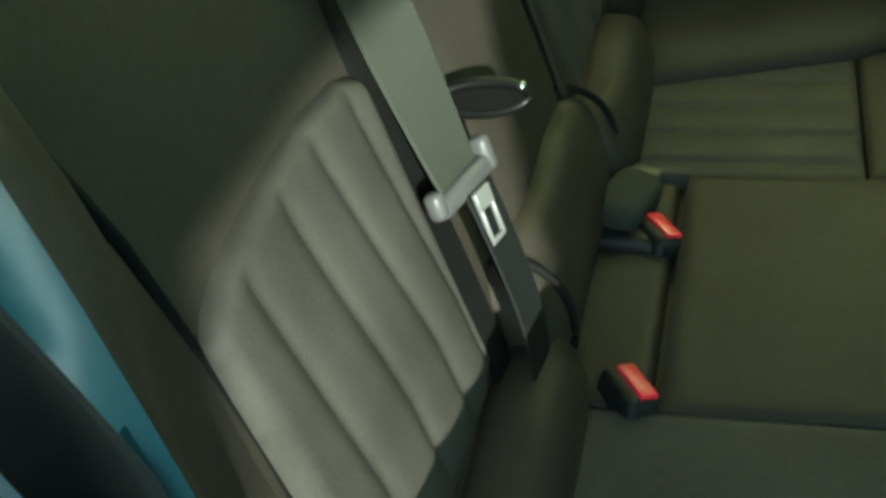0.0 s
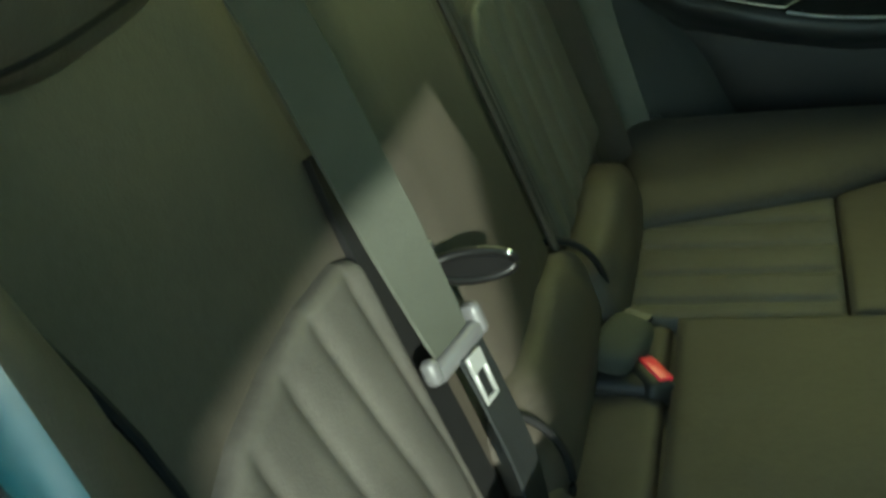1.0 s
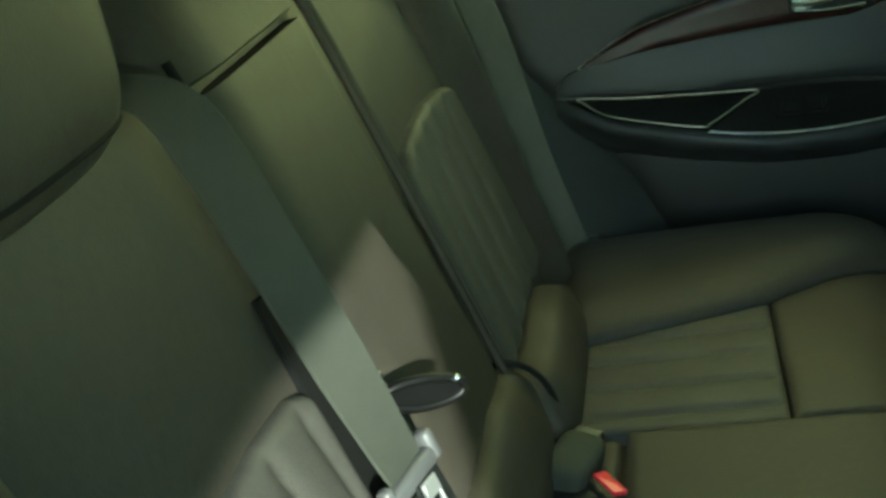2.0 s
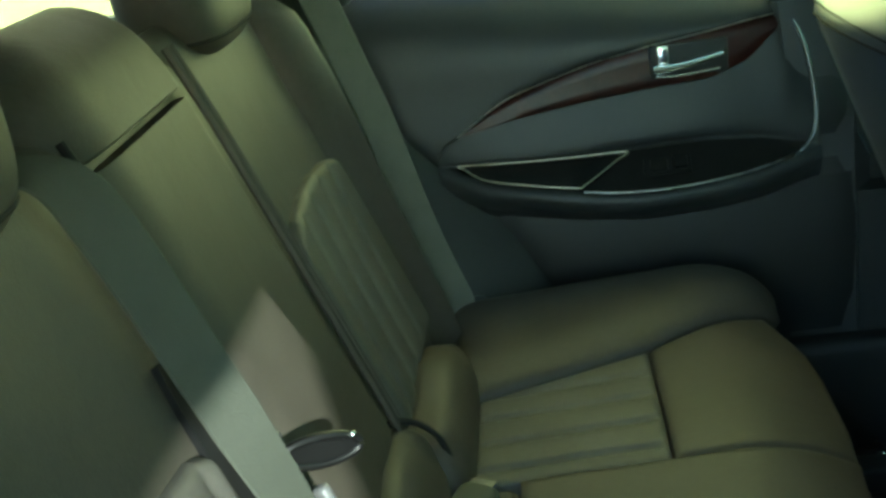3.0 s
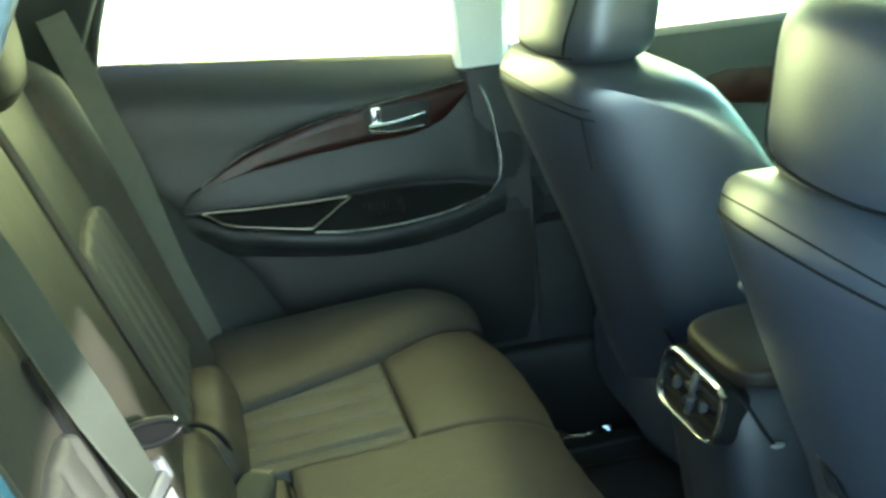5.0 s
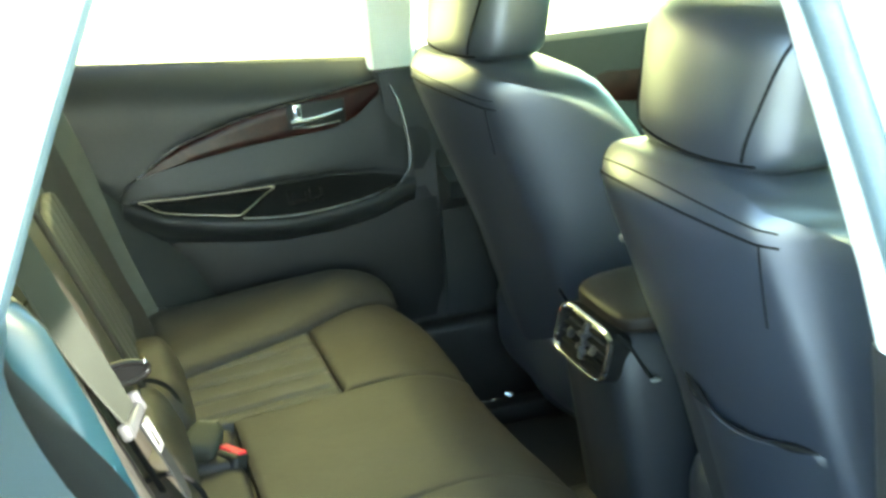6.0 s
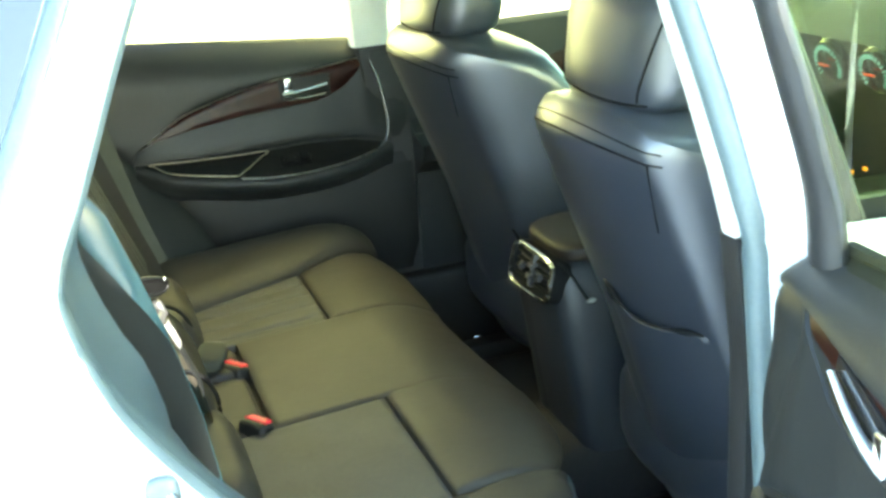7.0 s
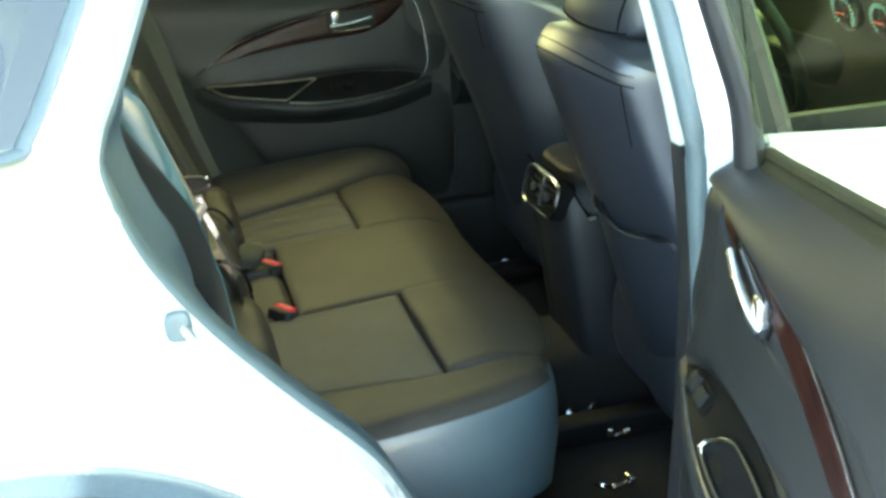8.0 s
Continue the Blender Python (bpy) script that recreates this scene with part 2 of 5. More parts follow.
def ribbon(path, sides, width, thick=0.0016):
    """A flat strap along the path, lying across the side ways given at each point."""
    bm = bmesh.new()
    rings = []
    for i, p in enumerate(path):
        p = Vector(p)
        way = (Vector(path[min(i + 1, len(path) - 1)]) - Vector(path[max(i - 1, 0)])).normalized()
        side = (Vector(sides[i]) if isinstance(sides, list) else Vector(sides)).normalized()
        side = (side - way * side.dot(way)).normalized()
        nrm = way.cross(side).normalized()
        ring = []
        for s, h in ((-1, -1), (-0.94, 1), (0, 1), (0.94, 1), (1, -1), (0, -1)):
            ring.append(bm.verts.new(p + side * s * width / 2 + nrm * h * thick / 2))
        rings.append(ring)
    for A, B in zip(rings, rings[1:]):
        for k in range(6):
            bm.faces.new((A[k], A[(k + 1) % 6], B[(k + 1) % 6], B[k]))
    bm.faces.new(rings[0])
    bm.faces.new(rings[-1])
    return bm


def steps(n, edge=0.5):
    """n + 1 numbers from 0 to 1, closer together at both ends."""
    return [(1 - edge) * i / n + edge * (0.5 - 0.5 * math.cos(math.pi * i / n)) for i in range(n + 1)]


def pillow(flat, base, high, r, nu=36, nv=36, extra=None, skirt=0.03, radii=None, seam=1.0):
    """A stuffed panel. flat(s, t) gives the panel's place on the base, base(a, b) the point and normal there.
    It rises from its seam to its height over the radius r (or radii for the sides s=0, s=1, t=0, t=1); extra(a, b) adds relief."""
    bm = bmesh.new()
    us, vs = steps(nu), steps(nv)
    radii = radii or (r, r, r, r)
    grid = []
    for s in us:
        row = []
        for t in vs:
            a, b = flat(s, t)
            p, nrm = base(a, b)
            d0 = (base(*flat(0, t))[0] - p).length
            d1 = (base(*flat(1, t))[0] - p).length
            d2 = (base(*flat(s, 0))[0] - p).length
            d3 = (base(*flat(s, 1))[0] - p).length
            h = 1.0
            for d, q in zip((d0, d1, d2, d3), radii):
                e = min(d / q, 1) if q > 0 else 1
                h *= math.sqrt(max(0, 1 - (1 - e) ** 2))
            h = high * (1 - seam + seam * h)
            h += 0.0016 * noise.noise(p * 11) * min(1, min(d0, d1, d2, d3) / 0.02)
            if extra:
                h += extra(a, b) * min(1, min(d0, d1, d2, d3) / 0.012)
            row.append((bm.verts.new(p + nrm * h), p - nrm * skirt))
        grid.append(row)
    for i in range(nu):
        for j in range(nv):
            bm.faces.new((grid[i][j][0], grid[i + 1][j][0], grid[i + 1][j + 1][0], grid[i][j + 1][0]))
    ring = [grid[i][0] for i in range(nu + 1)] + [grid[nu][j] for j in range(1, nv + 1)]
    ring += [grid[i][nv] for i in range(nu - 1, -1, -1)] + [grid[0][j] for j in range(nv - 1, 0, -1)]
    low = [bm.verts.new(c) for _, c in ring]
    n = len(ring)
    for i in range(n):
        bm.faces.new((ring[i][0], ring[(i + 1) % n][0], low[(i + 1) % n], low[i]))
    return bm


def loft(sections, closed_ends=True):
    """Rings of equally many points, joined."""
    bm = bmesh.new()
    rings = [[bm.verts.new(p) for p in s] for s in sections]
    n = len(rings[0])
    for A, B in zip(rings, rings[1:]):
        for k in range(n):
            bm.faces.new((A[k], A[(k + 1) % n], B[(k + 1) % n], B[k]))
    if closed_ends:
        bm.faces.new(rings[0])
        bm.faces.new(rings[-1])
    return bm


def sheet(rows):
    """A skin over rows of points of equal length."""
    bm = bmesh.new()
    grid = [[bm.verts.new(p) for p in row] for row in rows]
    for A, B in zip(grid, grid[1:]):
        for k in range(len(A) - 1):
            bm.faces.new((A[k], A[k + 1], B[k + 1], B[k]))
    bmesh.ops.recalc_face_normals(bm, faces=bm.faces)
    return bm


def lerp(a, b, t):
    return a + (b - a) * t


def joined(*bms):
    out = bmesh.new()
    for bm in bms:
        mesh = bpy.data.meshes.new("join")
        bm.to_mesh(mesh)
        bm.free()
        out.from_mesh(mesh)
        bpy.data.meshes.remove(mesh)
    return out


# ---------------------------------------------------------------- ground, unseen sun blockers and glowing backdrop
bm = bmesh.new()
bmesh.ops.create_grid(bm, x_segments=40, y_segments=40, size=400)
single("ground", bm, CONCRETE, "pale worn concrete paving round the car", "paving", kind="structure")
# Unseen overhead strip: its edge cuts the top of the sun patch.
single("canopy", plate([(1.3, -8.0), (2.305, -8.0), (2.305, 4.0), (1.3, 4.0)], "z", 2.782, 2.85), SHADE_SHEET, "unseen flat strip added over the front of the car to cut the sun", "canopy", kind="structure", smooth=False)


# Unseen wall that keeps the sun off the far half of the bench.
single("sun_block_wall", plate([(2.92, -6.0), (12.0, -6.0), (12.0, -6.1), (2.92, -6.1)], "z", 0, 4.2), PLASTER, "unseen plastered wall added to keep sun off the far seats", "wall", kind="structure", smooth=False)


# Unseen low wall, added to hold back light from the horizon.
single("added_low_wall", plate([(-24.0, -16.0), (12.0, -16.0), (12.0, -16.1), (-24.0, -16.1)], "z", 0, 1.3), PLASTER, "unseen low plastered wall added across the parking", "wall", kind="structure", smooth=False)


# Added sheet that glows to light the cabin through the far windows.
GLOW_SHEET = material("glowing fill sheet", (0.6, 0.56, 0.38), 0.95, vary=0.08, scale=0.3, emit=(0.95, 0.92, 0.68, 0.54))
# its glow grows with height, so the cushions get more light
nt = GLOW_SHEET.node_tree
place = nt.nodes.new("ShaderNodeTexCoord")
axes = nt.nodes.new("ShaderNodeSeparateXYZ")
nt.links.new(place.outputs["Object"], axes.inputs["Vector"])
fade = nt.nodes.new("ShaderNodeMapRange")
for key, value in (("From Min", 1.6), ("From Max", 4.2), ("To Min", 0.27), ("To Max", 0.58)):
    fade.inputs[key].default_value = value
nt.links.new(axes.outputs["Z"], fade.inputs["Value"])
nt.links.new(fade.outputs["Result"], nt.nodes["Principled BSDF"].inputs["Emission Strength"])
single("backdrop", plate([(-6.0, 4.6), (3.6, 4.6), (3.6, 4.8), (-6.0, 4.8)], "z", 0, 11.0), GLOW_SHEET, "glowing sheet added for the bright outside beyond the far windows", "backdrop", kind="structure", smooth=False)


# Unseen post whose shadow falls on the near bolster.
single("sun_block_post", rbox((0.20, 0.20, 2.782), (2.20, -5.54, 1.391), 0.02), PLASTER, "unseen grey post added to keep sun off the near bolster", "post", kind="structure")


# ---------------------------------------------------------------- car body
def side_y(z):
    """How far the body's side lies from the centre line at a height."""
    return 0.80 - max(0.0, z - 0.96) * 0.42


car = thing("car", "white painted car with a rear door standing open", "car")

# rear door opening, seen from the side: x, z
OPENING = [(0.258, 0.46), (0.256, 0.64), (0.238, 0.93), (0.224, 1.08), (0.206, 1.20), (0.182, 1.30), (0.12, 1.385), (-0.05, 1.405), (-0.18, 1.375), (-0.262, 1.30), (-0.318, 1.20),
           (-0.375, 1.08), (-0.402, 1.025), (-0.404, 0.985), (-0.375, 0.90), (-0.320, 0.815), (-0.245, 0.725), (-0.165, 0.635), (-0.115, 0.54), (-0.06, 0.44), (0.02, 0.40), (0.20, 0.40)]
open_line = smooth_line([(x, 0, z) for x, z in OPENING], 6, closed=True)


# quarter panel and rear pillar behind the opening, drawn as a band of strips from the opening to the wheel arch and the tail
rear_edge = [p for p in open_line if p.x < -0.10 and p.z < 1.39]
rear_edge.sort(key=lambda p: -p.z)
hole = [(p.x, p.z) for p in rear_edge]
WHEEL = (-0.540, 0.336)      # rear wheel centre, x and z
ARCH_R = 0.384


def quarter(sign):
    bm = bmesh.new()
    grid = []
    for hx, hz in hole:
        row = []
        for k in range(25):
            t = k / 24
            x = lerp(hx, -1.75, t ** 1.25)
            z = lerp(hz, lerp(0.42, 1.38, (hz - 0.42) / 0.98), t)
            if z < 0.99 and z > 0.2:      # push the sheet out of the round wheel arch
                dx, dz = x - WHEEL[0], z - WHEEL[1]
                d = math.hypot(dx, dz)
                if d < ARCH_R and d > 1e-5:
                    x, z = WHEEL[0] + dx / d * ARCH_R, WHEEL[1] + abs(dz) / d * ARCH_R
            row.append(bm.verts.new((x, sign * side_y(z), z)))
        grid.append(row)
    for i in range(len(grid) - 1):
        for j in range(24):
            f = (grid[i][j], grid[i + 1][j], grid[i + 1][j + 1], grid[i][j + 1])
            c = sum((v.co for v in f), Vector()) / 4
            if c.z > 1.035 and c.x < -0.462 + (c.z - 1.035) * 0.53 and c.x > -1.25 and c.z < 1.33:
                continue          # rear quarter window
            bm.faces.new(f)
    bmesh.ops.dissolve_degenerate(bm, dist=1e-4, edges=bm.edges[:])
    # door jamb: folds inwards from the opening's edge
    for A, B in zip(rear_edge, rear_edge[1:]):
        ya, yb = side_y(A.z), side_y(B.z)
        f = [(A.x, sign * ya, A.z), (B.x, sign * yb, B.z), (B.x + 0.012, sign * (yb - 0.05), B.z), (A.x + 0.012, sign * (ya - 0.05), A.z)]
        bm.faces.new([bm.verts.new(p) for p in f])
    return bm


for sign in (-1, 1):
    part("quarter_panel", quarter(sign), PAINT, car, "white rear quarter panel and pillar")
    part("quarter_window", plate([(-0.462, 1.02), (-0.285, 1.36), (-1.22, 1.32), (-1.27, 1.02)], "y", 0, 0.004), PRIVACY, car, "dark tinted quarter window", False).matrix_basis = \
        Matrix.Translation((0, sign * 0.775, 1.02)) @ Matrix.Rotation(sign * math.atan(0.42), 4, "X") @ Matrix.Translation((0, 0, -1.02))
    line = [Vector((x, sign * (side_y(z) + 0.002), z)) for x, z in ((-0.318, 1.31), (-0.352, 1.24), (-0.388, 1.168), (-0.424, 1.10), (-0.456, 1.046), (-0.475, 1.032), (-0.60, 1.026), (-0.9, 1.03))]
    part("window_seal", tube(smooth_line(line, 5), 0.011, 8, flat=0.6), RUBBER, car, "grey rubber seal round the quarter window")
    part("rocker", rbox((2.2, 0.14, 0.16), (0.35, sign * 0.745, 0.335), 0.03), PAINT, car, "white painted sill")
    part("arch_lip", tube([(WHEEL[0] + math.cos(a) * ARCH_R, sign * 0.798, WHEEL[1] + math.sin(a) * ARCH_R) for a in [math.pi * k / 30 for k in range(31)]], 0.006), RUBBER, car, "grey rubber wheel arch edge")
    liner = [[(WHEEL[0] + math.cos(a) * (ARCH_R + d), sign * y, WHEEL[1] + math.sin(a) * (ARCH_R + d)) for a in [math.pi * k / 24 for k in range(25)]] for y, d in ((0.79, 0.004), (0.66, 0.004), (0.66, 0.02), (0.79, 0.012))]
    part("arch_wall", loft([[(WHEEL[0] + math.cos(a) * r, sign * y, WHEEL[1] + math.sin(a) * r) for r, y in ((ARCH_R - 0.003, 0.788), (0.30, 0.760), (0.30, 0.745), (ARCH_R - 0.003, 0.765))] for a in [math.pi * k / 30 for k in range(31)]]), ARCH, car, "blue grey moulded arch wall")
    part("arch_liner", loft([list(s) for s in zip(*liner)]), ARCH, car, "grey moulded wheel arch liner")

# roof, headliner, floor, front and tail closings
roof_line = [(1.05, 1.40), (0.75, 1.50), (0.2, 1.55), (-0.5, 1.54), (-1.2, 1.47), (-1.6, 1.38)]


def roof_sheet(drop, half):
    bm = bmesh.new()
    rows = []
    for p in smooth_line([(x, 0, z) for x, z in roof_line], 6):
        rows.append([bm.verts.new((p.x, half * k / 8, p.z - drop - 0.055 * abs(k / 8) ** 3)) for k in range(-8, 9)])
    for A, B in zip(rows, rows[1:]):
        for k in range(16):
            bm.faces.new((A[k], A[k + 1], B[k + 1], B[k]))
    return bm


part("roof", roof_sheet(0.0, 0.60), PAINT, car, "white roof panel")
part("headliner", roof_sheet(0.035, 0.585), LINING, car, "pale fabric headliner")
for sign in (-1, 1):
    rail = smooth_line([(1.05, sign * 0.60, 1.345), (0.75, sign * 0.60, 1.43), (0.2, sign * 0.595, 1.465), (-0.5, sign * 0.60, 1.45), (-1.2, sign * 0.62, 1.38), (-1.6, sign * 0.63, 1.30)], 5)
    part("roof_rail", tube(rail, 0.042, 10), PAINT, car, "white roof side rail")
    part("windscreen_pillar", tube(smooth_line([(1.05, sign * 0.60, 1.36), (1.4, sign * 0.66, 1.17), (1.72, sign * 0.70, 0.97)], 5), 0.045, 10), PLASTIC, car, "dark windscreen pillar")
part("floor_pan", plate([(-1.7, -0.70), (1.7, -0.70), (1.7, 0.70), (-1.7, 0.70)], "z", 0.20, 0.245), CARPET, car, "black carpeted cabin floor", False)
part("tunnel", rbox((1.9, 0.24, 0.16), (0.75, 0, 0.29), 0.05), CARPET, car, "black carpeted centre tunnel")
part("tailgate", rbox((0.06, 1.44, 0.72), (-1.76, 0, 0.66), 0.02), PAINT, car, "white tailgate")
part("rear_window", plate([(-0.60, 0), (0.60, 0), (0.54, 0.48), (-0.54, 0.48)], "x", 0, 0.004), PRIVACY, car, "tinted rear window", False).matrix_basis = Matrix.Translation((-1.76, 0, 1.0)) @ Matrix.Rotation(radians(20), 4, "Y")
part("windscreen", plate([(-0.66, 0), (0.66, 0), (0.57, 0.80), (-0.57, 0.80)], "x", 0, 0.005), GLASS, car, "green tinted windscreen", False).matrix_basis = Matrix.Translation((1.74, 0, 0.98)) @ Matrix.Rotation(radians(-59), 4, "Y")
secs = []
for x, hw, zb, zt in ((1.42, 0.79, 0.36, 0.93), (1.74, 0.79, 0.36, 0.985), (2.10, 0.78, 0.36, 0.95), (2.45, 0.74, 0.34, 0.87), (2.62, 0.66, 0.34, 0.76), (2.70, 0.54, 0.36, 0.64)):
    ring = []
    for k in range(32):
        a = 2 * math.pi * k / 32
        c, d = math.cos(a), math.sin(a)
        ring.append((x, math.copysign(abs(c) ** 0.35, c) * hw, lerp(zb, zt, (math.copysign(abs(d) ** 0.42, d) + 1) / 2)))
    secs.append(ring)
part("bonnet", loft(secs), PAINT, car, "white bonnet, wings and nose")
secs = []
for x, hw, zb, zt in ((-1.55, 0.79, 0.34, 0.98), (-1.75, 0.77, 0.34, 0.97), (-1.88, 0.70, 0.36, 0.90), (-1.93, 0.60, 0.40, 0.80)):
    ring = []
    for k in range(32):
        a = 2 * math.pi * k / 32
        c, d = math.cos(a), math.sin(a)
        ring.append((x, math.copysign(abs(c) ** 0.35, c) * hw, lerp(zb, zt, (math.copysign(abs(d) ** 0.42, d) + 1) / 2)))
    secs.append(ring)
part("tail", loft(secs), PAINT, car, "white rounded tail")
part("cargo_floor", rbox((1.1, 1.2, 0.30), (-1.15, 0, 0.45), 0.03), CARPET, car, "black carpeted load floor")

for ob in [o for o in car.children if o.name.startswith(("rear_window", "quarter_window")) and "pillar" not in o.name]:
    ob.visible_shadow = False

# pillar between the doors
for sign in (-1, 1):
    def pillar(points, y_in, y_out, mat, name, label, top_in):
        """An upright strip whose x edges are given at heights: (z, x0, x1)."""
        secs = []
        for z, x0, x1 in points:
            x1 += 0.05 if sign > 0 and mat is PALE else 0.0
            lean = max(0.0, z - 0.96) * 0.42
            yo, yi = y_out - lean, y_in - lean * 0.9
            secs.append([(x0, sign * yi, z), (x0 + 0.006, sign * (yi - 0.012), z), (x1 - 0.006, sign * (yi - 0.012), z), (x1, sign * yi, z), (x1, sign * yo, z), (x0, sign * yo, z)])
        return part(name, loft(secs), mat, car, label)
    pillar([(0.945, 0.221, 0.256), (1.0, 0.215, 0.252), (1.08, 0.206, 0.25), (1.18, 0.193, 0.25), (1.30, 0.175, 0.25), (1.42, 0.15, 0.25)], 0.715, 0.735, PALE, "pillar_trim", "pale beige upper pillar trim", 0)
    pillar([(0.25, 0.215, 0.46), (0.60, 0.235, 0.46), (0.80, 0.238, 0.42), (0.942, 0.225, 0.36)], 0.705, 0.735, PLASTIC, "pillar_trim", "black lower pillar trim", 0)
    pillar([(0.30, 0.258, 0.44), (0.64, 0.258, 0.42), (0.93, 0.242, 0.32), (1.08, 0.230, 0.302), (1.20, 0.212, 0.285), (1.30, 0.188, 0.265), (1.42, 0.15, 0.23)], 0.742, 0.775, PAINT, "pillar", "white painted pillar between the doors", 0)

for sign in (-1, 1):
    part("sill_trim", rbox((1.75, 0.06, 0.20), (0.62, sign * 0.69, 0.335), 0.02), KICK, car, "black sill trim")

# weatherstrip round the opening
seal = [Vector((p.x, -(side_y(p.z) - 0.052), p.z)) for p in open_line]
part("weatherstrip", tube(seal, 0.0150, 10, closed=True), RUBBER, car, "grey rubber weatherstrip round the door opening")
seal2 = [Vector((p.x, side_y(p.z) - 0.052, p.z)) for p in open_line]
part("weatherstrip", tube(seal2, 0.0125, 10, closed=True), RUBBER, car, "grey rubber weatherstrip round the door opening")

# trim inside the opening: rear pillar and wheel housing
for sign in (-1, 1):
    secs = []
    for p in rear_edge[::2]:
        y = side_y(p.z)
        if sign < 0:          # reaches in to the bolster's flank
            deep = min(-0.322 - 0.20 * max(0.0, p.z - 0.82), p.x + 0.03)
            ring = [(p.x - 0.004, y - 0.055), (p.x + 0.012, y - 0.075), (p.x + 0.014, y - 0.100), (lerp(p.x, deep, 0.45) + 0.004, lerp(y - 0.10, 0.592, 0.55)), (deep, 0.596), (deep - 0.012, 0.588), (deep - 0.10, 0.586), (p.x - 0.10, y - 0.055)]
        else:
            ring = [(p.x - 0.004, y - 0.055), (p.x + 0.020, y - 0.080), (p.x + 0.024, y - 0.100), (p.x + 0.016, y - 0.112), (p.x - 0.02, y - 0.125), (p.x - 0.05, y - 0.150), (p.x - 0.10, y - 0.175), (p.x - 0.10, y - 0.055)]
        secs.append([(x, sign * yy, p.z) for x, yy in ring])
    # The near trim carries the sky's blue in its colour, the far one doesn't.
    part("pillar_trim", loft(secs), SKY_TINT_SIDE if sign < 0 else SIDE_TRIM, car, "grey rear pillar and wheel housing trim")

striker = thing("door_striker", "small grey steel door striker on the white jamb", "striker")
part("plate", soft_box((0.028, 0.014, 0.034), (-0.345, -0.803, 0.851), 3.0, 6), RUBBER, striker, "rounded grey striker base")
part("loop", tube(smooth_line([(-0.340, -0.806, 0.852), (-0.332, -0.822, 0.842), (-0.331, -0.822, 0.834), (-0.334, -0.804, 0.830)], 5), 0.005), STEEL, striker, "bright striker loop")

def revolved(profile, centre, n=48):
    secs = []
    for k in range(n + 1):
        a = 2 * math.pi * k / n
        secs.append([(centre[0] + math.cos(a) * r, centre[1] + y, centre[2] + math.sin(a) * r) for r, y in profile])
    return loft(secs, False)


def wheel_at(x, sign, label):
    c = (x, sign * 0.675, WHEEL[1])
    k = -sign
    rim = part("wheel", revolved([(0.001, 0.085 * -k), (0.05, 0.09 * -k), (0.07, 0.07 * -k), (0.20, 0.085 * -k), (0.238, 0.10 * -k), (0.238, -0.08 * -k), (0.001, -0.05 * -k)], c), STEEL, car, label)
    part("tyre", revolved([(0.235, 0.095 * -k), (0.27, 0.112 * -k), (0.31, 0.112 * -k), (0.338, 0.095 * -k), (0.345, 0.05 * -k), (0.345, -0.05 * -k), (0.338, -0.09 * -k), (0.235, -0.09 * -k)], c), BLACK_RUBBER, rim, "black rubber tyre")


wheel_at(WHEEL[0], 1, "grey alloy wheel")
wheel_at(2.10, 1, "grey alloy wheel")
wheel_at(2.10, -1, "grey alloy wheel")
for sign in (-1, 1):
    part("arch_liner", tube([(2.10 + math.cos(a) * 0.37, sign * 0.775, WHEEL[1] + math.sin(a) * 0.37) for a in [math.pi * k / 24 for k in range(25)]], 0.02, 8), BLACK_RUBBER, car, "black wheel arch edge")
TYRE = revolved([(0.235, -0.095), (0.27, -0.112), (0.31, -0.112), (0.338, -0.095), (0.345, -0.05), (0.345, 0.05), (0.338, 0.09), (0.235, 0.09)], (WHEEL[0], -0.675, WHEEL[1]))
wheel = part("wheel", revolved([(0.001, -0.085), (0.05, -0.09), (0.07, -0.07), (0.20, -0.085), (0.238, -0.10), (0.238, 0.08), (0.001, 0.05)], (WHEEL[0], -0.675, WHEEL[1])), STEEL, car, "grey alloy wheel")
part("tyre", TYRE, BLACK_RUBBER, wheel, "black rubber tyre")


